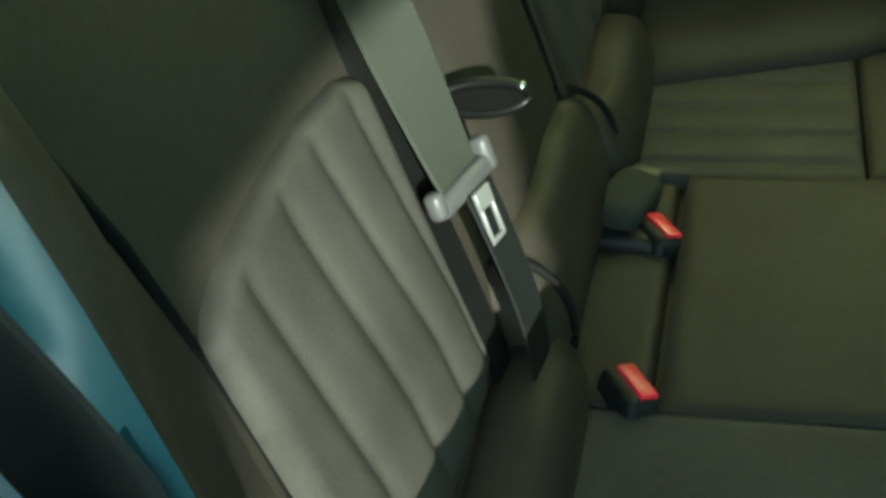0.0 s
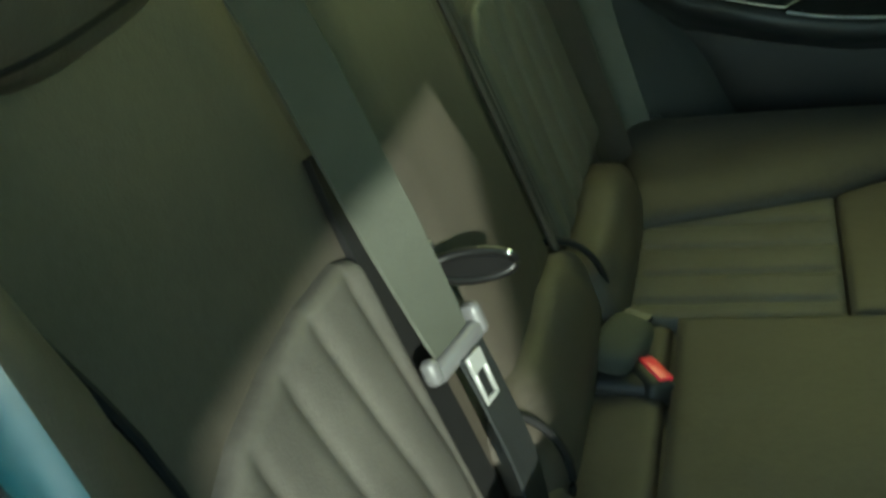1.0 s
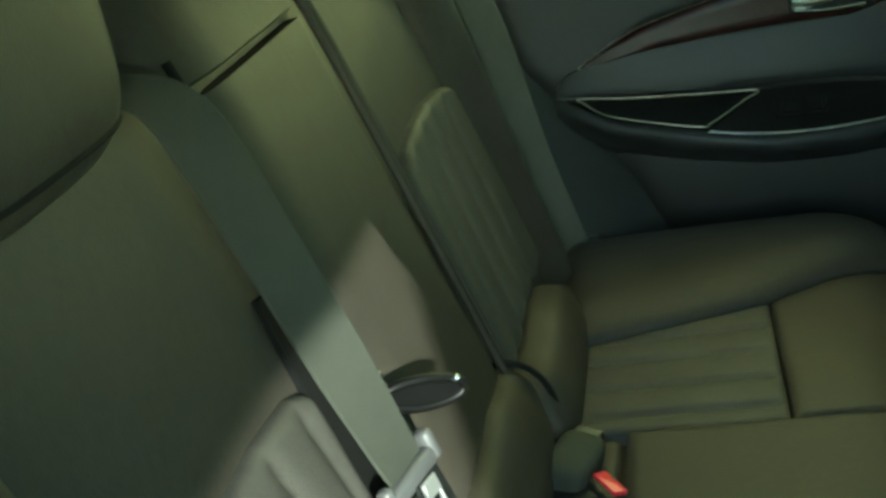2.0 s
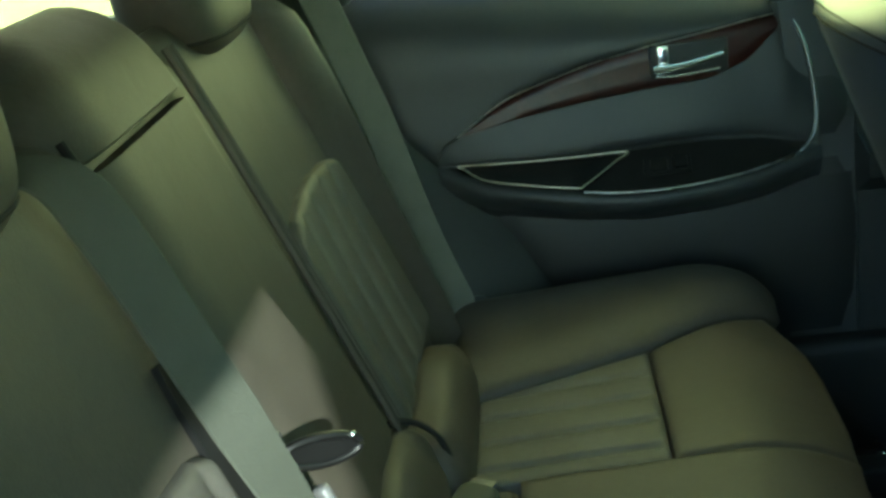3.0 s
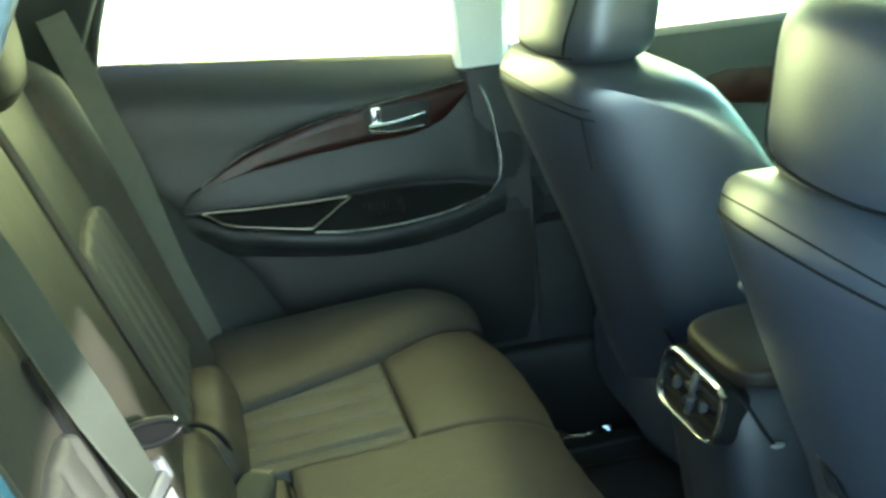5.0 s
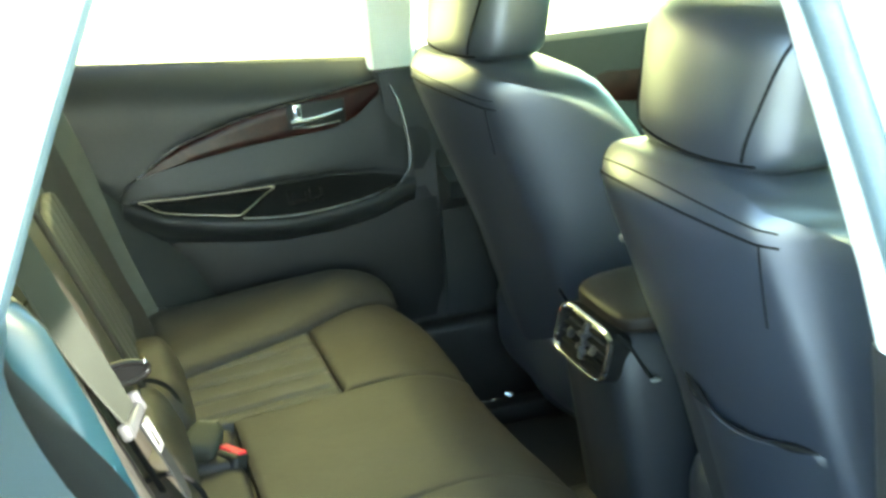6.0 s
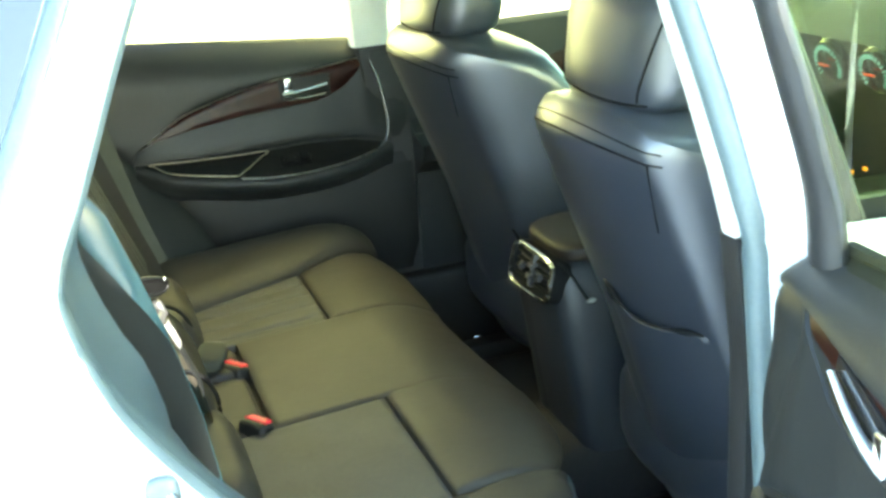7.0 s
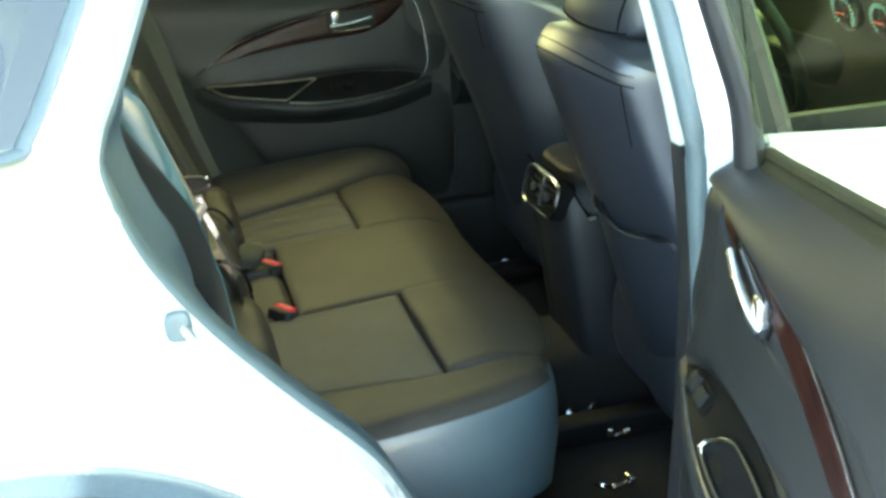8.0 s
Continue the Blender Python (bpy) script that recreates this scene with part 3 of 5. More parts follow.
# ---------------------------------------------------------------- rear doors
def rear_door(name, sign, m, label):
    """Built in its own frame: u rearwards from the hinge edge, w inwards from the trim's face, z up. sign mirrors w."""
    door = thing(name, label, "car door")
    door.matrix_basis = m

    def P(u, w, z):
        return Vector((u, sign * w, z))

    # lower outline of the door: follows the wheel arch at the back
    def u_end(z):
        pts = [(0.36, 0.33), (0.44, 0.36), (0.54, 0.41), (0.635, 0.46), (0.725, 0.54), (0.815, 0.615), (0.90, 0.67), (1.0, 0.70), (1.06, 0.685)]
        for (z0, u0), (z1, u1) in zip(pts, pts[1:]):
            if z <= z1:
                return lerp(u0, u1, max(0, (z - z0) / (z1 - z0)))
        return pts[-1][1]

    def sill(u):
        return lerp(0.957, 1.018, max(0, min(1, (u - 0.03) / 0.62)))

    def face(u, z):
        """The trim's reach inwards: an upper pad, a hollow, the armrest's swelling, and the lower panel."""
        top = sill(u)
        w = -0.052 * max(0, min(1.15, (z - 0.90) / (top - 0.90))) ** 2
        w += 0.010 * math.exp(-((z - 0.80) / 0.05) ** 2)
        w += 0.016 * math.exp(-((z - 0.60) / 0.12) ** 2)
        edge = min(u + 0.034, u_end(z) - u)
        w -= (0.010 if sign > 0 else 0.03) * max(0, 1 - edge / 0.03) ** 2
        return w

    def knots(u, pts):
        for (u0, a0), (u1, a1) in zip(pts, pts[1:]):
            if u <= u1:
                return lerp(a0, a1, max(0, (u - u0) / (u1 - u0)))
        return pts[-1][1]

    # trim panel
    bm = bmesh.new()
    rows = []
    for k in range(45):
        row = []
        for i in range(41):
            s = i / 40
            z0 = 0.36 + (sill(s * 0.66) - 0.36) * k / 44
            u = lerp(-0.034, u_end(z0), s)
            row.append(bm.verts.new(P(u, face(u, z0), z0)))
        rows.append(row)
    for A, B in zip(rows, rows[1:]):
        for i in range(40):
            bm.faces.new((A[i], A[i + 1], B[i + 1], B[i]))
    ring = rows[0] + [r[-1] for r in rows[1:]] + rows[-1][-2::-1] + [r[0] for r in rows[-2:0:-1]]
    low = [bm.verts.new((v.co.x, sign * -0.066, v.co.z)) for v in ring]
    for i in range(len(ring)):
        bm.faces.new((ring[i], ring[(i + 1) % len(ring)], low[(i + 1) % len(ring)], low[i]))
    part("trim_panel", bm, VINYL, door, "dark grey soft vinyl trim panel")

    # outer skin
    out = [(-0.045, 0.36), (-0.045, 0.942)] + [(u_end(z) + 0.02, z) for z in (1.008, 1.0, 0.9, 0.815, 0.725, 0.635, 0.54, 0.44, 0.36)]
    bm = plate(out, "y", -sign * 0.068, -sign * 0.098, 0.006)
    part("skin", bm, PAINT, door, "white painted outer skin")

    # window frame above the sill, leaning inwards, and its glass
    def lean(z):
        return -0.045 + max(0, z - 0.98) * 0.40
    frame_pts = [(-0.004, 0.94), (0.002, 1.0), (0.016, 1.11), (0.040, 1.22), (0.086, 1.31), (0.18, 1.37), (0.36, 1.392), (0.47, 1.365), (0.545, 1.30), (0.60, 1.20), (0.64, 1.10), (0.664, 1.02)]
    if sign < 0:
        frame_pts = [(0.008, 0.93), (0.016, 1.01), (0.044, 1.10), (0.064, 1.19), (0.104, 1.30)] + frame_pts[5:]
    line = smooth_line([P(u, lean(z), z) for u, z in frame_pts], 6)
    part("window_frame", tube(line, [0.013 + (0.016 if sign < 0 else -0.003) * max(0, 1 - k / 34) for k in range(len(line))], 12, flat=1.7 if sign > 0 else 0.55, up=P(0, 1, 0)), PLASTIC, door, "black window frame")
    part("frame_seal", tube([p + P(0, 0.006, 0) for p in line], 0.006, 8), RUBBER, door, "grey rubber frame seal")
    inner = [(u + (0.026 if u < 0.3 else -0.02), z - (0.02 if z > 1.3 else 0)) for u, z in frame_pts]
    bm = bmesh.new()
    verts = [bm.verts.new(P(u, lean(z) - 0.004, z)) for u, z in inner]
    bm.faces.new(verts)
    bmesh.ops.triangulate(bm, faces=bm.faces[:])
    part("window_glass", bm, DOOR_GLASS, door, "grey tinted side window", False).visible_shadow = False
    part("sill_seal", tube([P(0.02 + 0.645 * k / 12, -0.060, sill(0.02 + 0.645 * k / 12) + (0.004 if sign < 0 else -0.006)) for k in range(13)], 0.008 if sign < 0 else 0.005, 8), BLACK_RUBBER, door, "black rubber window seal")

    # upper pad: a soft roll that overhangs the wood strip
    bm = bmesh.new()
    grid = []
    for i in range(49):
        u = lerp(-0.026, 0.60, i / 48)
        low = knots(u, [(-0.03, 0.930), (0.045, 0.928), (0.10, 0.923), (0.161, 0.915), (0.247, 0.904), (0.333, 0.889), (0.43, 0.862), (0.525, 0.824), (0.60, 0.79)])
        lip = (0.006 if sign > 0 else 0.011) * max(0.0, min(1.0, (0.54 - u) / 0.16)) * min(1.0, (u + 0.032) / 0.03) ** 0.5
        row = []
        for k, rise in ((0.0, -0.30), (0.0, 0.35), (0.03, 0.75), (0.08, 0.97), (0.16, 1.0), (0.28, 0.92), (0.42, 0.74), (0.58, 0.50), (0.74, 0.26), (0.88, 0.09), (1.0, 0.0)):
            z = lerp(low, sill(u) - 0.004, k)
            row.append(bm.verts.new(P(u, face(u, z) + 0.002 + lip * rise, z)))
        grid.append(row)
    for A, B in zip(grid, grid[1:]):
        for j in range(10):
            bm.faces.new((A[j], A[j + 1], B[j + 1], B[j]))
    part("upper_pad", bm, VINYL, door, "soft dark grey upper pad")
    # wood strip: a long leaf
    top = smooth_line([(0.525, 0.808, 0), (0.47, 0.842, 0), (0.43, 0.860, 0), (0.333, 0.887, 0), (0.247, 0.902, 0), (0.161, 0.913, 0), (0.10, 0.921, 0), (0.045, 0.927, 0)], 5)
    bot = smooth_line([(0.525, 0.808, 0), (0.47, 0.817, 0), (0.426, 0.825, 0), (0.339, 0.836, 0), (0.252, 0.843, 0), (0.166, 0.847, 0), (0.113, 0.866, 0), (0.072, 0.902, 0), (0.045, 0.927, 0)], 5)
    if sign < 0:          # the open door's strip is slimmer and falls more steeply
        top = smooth_line([(0.525, 0.772, 0), (0.47, 0.811, 0), (0.418, 0.837, 0), (0.307, 0.884, 0), (0.22, 0.912, 0), (0.144, 0.931, 0), (0.09, 0.935, 0), (0.05, 0.930, 0)], 5)
        bot = smooth_line([(0.525, 0.772, 0), (0.45, 0.790, 0), (0.385, 0.815, 0), (0.30, 0.846, 0), (0.258, 0.860, 0), (0.17, 0.884, 0), (0.11, 0.899, 0), (0.077, 0.909, 0), (0.05, 0.930, 0)], 5)
    nt_ = 32
    bm = bmesh.new()
    grid = []
    for k in range(nt_ + 1):
        a, b = top[min(len(top) - 1, round(k / nt_ * (len(top) - 1)))], bot[min(len(bot) - 1, round(k / nt_ * (len(bot) - 1)))]
        row = []
        for j in range(7):
            u, z = lerp(a.x, b.x, j / 6), lerp(a.y, b.y, j / 6)
            row.append(bm.verts.new(P(u, face(u, z) + (0.0045 if 0 < j < 6 else 0.0), z)))
        grid.append(row)
    for A, B in zip(grid, grid[1:]):
        for j in range(6):
            bm.faces.new((A[j], A[j + 1], B[j + 1], B[j]))
    bmesh.ops.dissolve_degenerate(bm, dist=1e-4, edges=bm.edges[:])
    wood = part("wood_strip", bm, WOOD, door, "glossy dark red burl wood strip")
    part("wood_edge", tube([P(p.x, face(p.x, p.y) + 0.003, p.y + 0.001) for p in top], 0.0012, 6), STEEL, wood, "thin bright edge")

    # inside handle
    drop = 0.336 if sign < 0 else 0.0          # how steeply the handle falls backwards
    pu, pz = (0.180, 0.886) if sign < 0 else (0.192, 0.880)

    def H(du, w, dz):
        """A point of the handle from its middle, along it and up."""
        return P(pu + du, w, pz + dz - drop * du)
    way = (H(-0.05, 0, 0) - H(0.05, 0, 0)).normalized()
    cup_m = Matrix.Translation(H(0, 0.004 + face(0.195, 0.88), 0)) @ Vector((1, 0, 0)).rotation_difference(way if way.x > 0 else -way).to_matrix().to_4x4()
    handle = part("handle_cup", rbox((0.108, 0.006, 0.048 if sign > 0 else 0.040), (0, 0, 0), 0.0028, 2, cup_m), GLOSS if sign < 0 else KICK, door, "black handle recess")
    lever = smooth_line([H(0.048, 0.010, -0.009), H(0.023, 0.015, -0.008), H(-0.007, 0.016, -0.004), H(-0.046, 0.013, 0.003)], 6)
    part("handle", tube(lever, [0.0085 - 0.004 * k / (len(lever) - 1) for k in range(len(lever))], 10, flat=0.8), CHROME, handle, "chrome lever")
    part("lock_knob", rbox((0.018, 0.010, 0.026), H(0.036, 0.010, 0.010 if sign > 0 else 0.004), 0.004), CHROME, handle, "chrome lock tab")
    part("cup_rim", tube(smooth_line([H(0.046, 0.009, -0.019), H(0.008, 0.009, -0.022), H(-0.042, 0.009, -0.018)], 5), 0.0022 if sign > 0 else 0.0014, 6), CHROME, handle)

    # armrest: a pad that swells out below the wood strip to a slanted shelf, then curves back under it
    def shelf(u):
        """Pad's upper line, then reach and height of the slanted shelf's inner edge and of its lip."""
        line = knots(u, [(0.020, 0.932), (0.046, 0.922), (0.075, 0.896), (0.113, 0.863), (0.166, 0.845), (0.252, 0.841), (0.339, 0.834), (0.426, 0.823), (0.505, 0.811), (0.545, 0.797), (0.558, 0.778)])
        zi = knots(u, [(0.020, 0.742), (0.05, 0.748), (0.10, 0.759), (0.18, 0.766), (0.29, 0.763), (0.40, 0.763), (0.53, 0.768), (0.558, 0.770)])
        zl = knots(u, [(0.020, 0.734), (0.05, 0.728), (0.10, 0.716), (0.18, 0.708), (0.27, 0.706), (0.355, 0.716), (0.489, 0.738), (0.53, 0.755), (0.558, 0.765)])
        wi = knots(u, [(0.020, 0.022), (0.05, 0.016), (0.10, 0.012), (0.30, 0.012), (0.45, 0.014), (0.558, 0.012)])
        wl = knots(u, [(0.020, 0.025), (0.05, 0.032), (0.07, 0.038), (0.15, 0.053), (0.22, 0.061), (0.30, 0.065), (0.40, 0.060), (0.50, 0.040), (0.558, 0.016)])
        return line, wi, zi, wl, zl

    secs = []
    for k in range(61):
        u = 0.020 + 0.538 * k / 60
        line, wi, zi, wl, zl = shelf(u)
        f = face(u, line)
        bulge = 0.012 * math.sin(math.pi * k / 60) ** 0.5
        ring = []
        for w, z in ((f - 0.01, line + 0.010), (f + 0.002, line + 0.003), (lerp(f, wi, 0.10) + 0.35 * bulge, lerp(line, zi, 0.08)), (lerp(f, wi, 0.3) + 0.6 * bulge, lerp(line, zi, 0.3)), (lerp(f, wi, 0.55) + 0.85 * bulge, lerp(line, zi, 0.55)),
                     (lerp(f, wi, 0.75) + bulge, lerp(line, zi, 0.76)), (lerp(f, wi, 0.9) + 0.92 * bulge, lerp(line, zi, 0.90)), (wi + 0.55 * bulge, zi + 0.003), (wi + 0.2 * bulge, zi + 0.0005), (wi + 0.002, zi - 0.003),
                     (wl - 0.003, zl + 0.005), (wl, zl + 0.003), (wl + 0.004, zl), (wl + 0.006, zl - 0.006), (wl + 0.005, zl - 0.014), (0.90 * wl, zl - 0.026), (0.66 * wl, zl - 0.037), (0.38 * wl, zl - 0.046), (0.1 * wl + 0.008, zl - 0.054), (f - 0.012, zl - 0.060)):
            ring.append(P(u, w, z))
        secs.append(ring)
    arm = part("armrest", loft(secs), VINYL, door, "padded dark grey armrest")

    def on_top(u, s, up=0.0):
        """A place on the slanted shelf: s from its inner edge, 0, to its lip, 1."""
        line, wi, zi, wl, zl = shelf(u)
        return P(u, lerp(wi + 0.002, wl - 0.002, s) + 0.7 * up, lerp(zi - 0.003, zl + 0.004, s) + 0.7 * up)

    def inner_side(u):
        """How far the switch panel's rounded outline stays from the shelf's inner edge."""
        return 0.02 if sign > 0 else knots(u, [(0.04, 0.55), (0.06, 0.16), (0.09, 0.04), (0.20, 0.02), (0.30, 0.12), (0.36, 0.35), (0.40, 0.62), (0.415, 0.9)])

    bm = bmesh.new()
    grid = []
    for k in range(41):
        u = lerp(0.040, 0.545 if sign > 0 else 0.415, k / 40)
        row = []
        for j in range(7):
            row.append(bm.verts.new(on_top(u, lerp(inner_side(u), 0.98 - 0.35 * max(0, 1 - (u - 0.04) / 0.05) ** 2, j / 6), 0.0030 - 0.0025 * math.sin(math.pi * j / 6))))
        grid.append(row)
    for A, B in zip(grid, grid[1:]):
        for j in range(6):
            bm.faces.new((A[j], A[j + 1], B[j + 1], B[j]))
    part("switch_panel", bm, PANEL, arm, "glossy black switch panel")
    corner = [(0.290, 0.06), (0.36, 0.05), (0.45, 0.05), (0.525, 0.10), (0.520, 0.50), (0.495, 0.90), (0.45, 0.94), (0.368, 0.93), (0.350, 0.80), (0.305, 0.25)]
    if sign < 0:
        corner = [(0.245, 0.30), (0.29, 0.32), (0.33, 0.40), (0.365, 0.60), (0.365, 0.76), (0.33, 0.86), (0.26, 0.87), (0.20, 0.86), (0.186, 0.78), (0.205, 0.48), (0.225, 0.33)]
    rim = smooth_line([on_top(u, s, 0.006) for u, s in corner], 5, closed=True)
    # The closed door's rim has the warm window reflection in its colour.
    part("cup_rim", tube(rim, 0.0012 if sign > 0 else 0.0026, 8, closed=True), SATIN if sign > 0 else CHROME, arm, "thin chrome frame round the pull cup")
    bm = bmesh.new()
    mid = sum(rim, Vector()) / len(rim)
    n = len(rim)
    into = P(0, -0.7, -0.7)
    levels = [[bm.verts.new(mid + (p - mid) * k + into * d) for p in rim] for k, d in ((0.98, 0.0), (0.94, 0.0015), (0.86, 0.004), (0.6, 0.0048), (0.2, 0.005))]
    for A, B in zip(levels, levels[1:]):
        for k in range(n):
            bm.faces.new((A[k], A[(k + 1) % n], B[(k + 1) % n], B[k]))
    bm.faces.new(levels[-1])
    part("pull_cup", bm, PANEL if sign > 0 else SEAM, arm, "dark pull cup")
    slant = Matrix.Rotation(sign * radians(-50), 4, "X")
    at = 0.235 if sign > 0 else 0.108
    part("switch_bezel", rbox((0.066, 0.026, 0.004), on_top(at, 0.48, 0.003), 0.0018, 2, slant), PANEL, arm, "glossy switch bezel")
    part("window_switch", joined(rbox((0.020, 0.020, 0.010), on_top(at - 0.018, 0.46, 0.007), 0.003, 2, slant), rbox((0.024, 0.018, 0.007), on_top(at + 0.012, 0.48, 0.006), 0.0025, 2, slant)), PANEL if sign > 0 else KICK, arm, "black window switch")
    part("lip_line", tube(smooth_line([on_top(0.06, 1.0, 0.003), on_top(0.13, 1.0, 0.003), on_top(0.22, 1.0, 0.003), on_top(0.30, 1.0, 0.003), on_top(0.355, 1.0, 0.003)], 5), 0.0016, 6), STEEL, arm, "fine bright edge")
    if sign > 0:
        flare = smooth_line([P(0.050, 0.004, 0.920), P(0.036, 0.012, 0.880), P(0.028, 0.020, 0.830), P(0.026, 0.028, 0.785), P(0.034, 0.034, 0.755), P(0.052, 0.040, 0.738)], 6)
        part("trim_flare", tube(flare, [0.0015 + 0.0030 * math.sin(math.pi * k / (len(flare) - 1)) ** 0.6 for k in range(len(flare))], 10), VINYL_EDGE, door, "flared front edge of the armrest pad")
    # black lower panel, darker than the trim above
    bm = bmesh.new()
    rows = []
    for k in range(17):
        z0 = lerp(0.365, 0.690, k / 16)
        rows.append([bm.verts.new(P(lerp(-0.026, u_end(z0) - 0.006, i / 20), face(lerp(-0.026, u_end(z0) - 0.006, i / 20), z0) + 0.004, z0)) for i in range(21)])
    for A, B in zip(rows, rows[1:]):
        for i in range(20):
            bm.faces.new((A[i], A[i + 1], B[i + 1], B[i]))
    part("lower_panel", bm, KICK, door, "black lower door panel, darker than the trim above")
    return door


FAR_M = Matrix.Translation((0.300, 0.70, 0)) @ Matrix.Rotation(math.pi, 4, "Z")
OPEN_ANGLE = math.atan2(-0.981, -0.196)
NEAR_M = Matrix.Translation((0.210, -0.822, 0)) @ Matrix.Rotation(OPEN_ANGLE, 4, "Z")
rear_door("rear_door", 1, FAR_M, "closed rear door with dark grey trim and wood strip")
rear_door("rear_door", -1, NEAR_M, "open rear door with dark grey trim, wood strip and window switch")


# ---------------------------------------------------------------- front doors
def front_door(sign):
    door = thing("front_door", "closed white front door with a tinted window", "car door")
    y = sign * 0.80
    part("skin", plate([(0.30, 0.36), (0.30, 0.950), (1.45, 0.865), (1.45, 0.36)], "y", y, y - sign * 0.05, 0.006), PAINT, door, "white painted outer skin")
    part("belt_moulding", tube([(0.29, y + sign * 0.002, 0.958), (0.9, y + sign * 0.002, 0.914), (1.45, y + sign * 0.002, 0.874)], 0.008, 8), PALE, door, "pale window moulding")
    bm = bmesh.new()
    pts = [(0.318, 0.975), (0.300, 1.06), (0.255, 1.25), (0.21, 1.385), (0.62, 1.40), (0.95, 1.32), (1.30, 1.09), (1.45, 0.94)]
    bm.faces.new([bm.verts.new((x, sign * (side_y(z) - 0.03), z)) for x, z in pts])
    bmesh.ops.triangulate(bm, faces=bm.faces[:])
    part("window_glass", bm, GLASS, door, "green tinted side window", False).visible_shadow = True
    part("window_frame", tube(smooth_line([(0.318, sign * (side_y(0.955) - 0.02), 0.955), (0.302, sign * (side_y(1.06) - 0.022), 1.06), (0.262, sign * (side_y(1.25) - 0.022), 1.25), (0.222, sign * (side_y(1.38) - 0.022), 1.38), (0.62, sign * (side_y(1.40) - 0.022), 1.40), (0.95, sign * (side_y(1.32) - 0.022), 1.32), (1.30, sign * (side_y(1.09) - 0.022), 1.09), (1.45, sign * (side_y(0.94) - 0.022), 0.94)], 6), 0.016, 8), PLASTIC, door, "black window frame")
    # inner trim
    secs = []
    for z, w in ((0.36, 0.0), (0.55, 0.03), (0.66, 0.02), (0.70, 0.085), (0.735, 0.09), (0.75, 0.03), (0.80, 0.0), (0.90, 0.0), (0.955, -0.012), (0.965, -0.03)):
        secs.append([(0.33, sign * (0.705 - w), z), (0.8, sign * (0.705 - w), z), (1.40, sign * (0.705 - w), z), (1.40, sign * 0.75, z), (0.33, sign * 0.75, z)])
    part("trim_panel", loft(secs), VINYL, door, "dark grey trim panel")
    part("wood_strip", plate([(0.55, 0.845), (0.9, 0.80), (1.2, 0.80), (1.3, 0.83), (1.0, 0.87), (0.7, 0.885)], "y", sign * 0.705, sign * 0.698, 0.003), WOOD, door, "dark red wood strip")
    part("trim_line", tube([(0.45, sign * 0.70, 0.792), (0.9, sign * 0.70, 0.775), (1.35, sign * 0.70, 0.76)], 0.004, 6), STEEL, door, "bright trim line")
    return door


front_door(1)
front_door(-1)


# ---------------------------------------------------------------- rear bench
bench = thing("rear_bench_seat", "black leather rear bench seat with pleated inserts", "car seat")


def back_base(y, z):
    x = -0.2745 - 0.36 * (z - 0.56)
    if z > 1.02:
        x -= 1.6 * (z - 1.02) ** 2
    if z < 0.64:
        x -= 1.2 * (0.64 - z) ** 2
    return Vector((x, y, z)), Vector((0.94, 0, 0.34))


def seat_base(x, y):
    z = 0.546 + 0.07 * (x + 0.2)
    z += 0.012 * max(0, (abs(y) - 0.40) / 0.18) ** 2
    if x > 0.06:
        z -= 2.6 * (x - 0.06) ** 2
    n = Vector((0, 0, 1)) if x < 0.10 else Vector((min(1, (x - 0.10) / 0.10), 0, 1)).normalized()
    return Vector((x, y, z)), n


def crease(v, lines, depth, width):
    return -sum(depth * math.exp(-((v - c) / width) ** 2) for c in lines)


part("cushion_base", soft_box((0.430, 1.215, 0.28), (-0.060, 0, 0.405), 9.0, 22, lambda p: (p.x - (0.085 * max(0.0, -p.y / 0.6) ** 3 if p.x > 0.1 else 0.0), p.y * (0.985 if p.y > 0 else 0.955), p.z)), LEATHER, bench, "black leather cushion base")
part("back_shell", rbox((0.10, 1.04, 0.56), (0, 0, 0), 0.04, 4, Matrix.Translation((-0.405, 0, 0.80)) @ Matrix.Rotation(radians(-19.8), 4, "Y")), LEATHER, bench, "black leather back shell")


def seam_y(x, side=1):
    """Where the cushion's insert meets its outer bolster."""
    if side < 0:
        return 0.432 + 0.20 * (x + 0.22) if x < 0 else 0.476 - 0.05 * x
    return 0.362 + 0.28 * (x + 0.22) + (0.0 if x < 0 else 0.25 * x)


def roll_shape(p):
    """Stuffed leather pinched along its top, with a sag at each end."""
    k = max(0.0, p.z) / 0.06
    fold = 0.006 * math.exp(-((abs(p.y) - 0.118) / 0.012) ** 2) * k
    return p.x * (1 - 0.34 * k ** 1.5) - 0.010 * k - fold, p.y * (1 - 0.02 * k), p.z + 0.004 * math.sin(p.y * 45) * k


def front_x(y):
    """The cushion's front edge in plan: the outer places stand further forward than the middle one."""
    return float(np.interp(y, [-0.55, -0.47, -0.42, -0.35, -0.28, -0.22, -0.16, -0.11, -0.05, 0.03, 0.12, 0.17, 0.24, 0.36, 0.42, 0.50], [0.10, 0.150, 0.170, 0.190, 0.199, 0.203, 0.203, 0.197, 0.186, 0.179, 0.177, 0.183, 0.193, 0.196, 0.188, 0.152]))


def inner_line(z):
    """Where the near bolster meets the back panel."""
    return float(np.interp(z, [0.62, 0.84, 0.90, 0.97, 1.05], [0.456, 0.451, 0.457, 0.478, 0.492]))


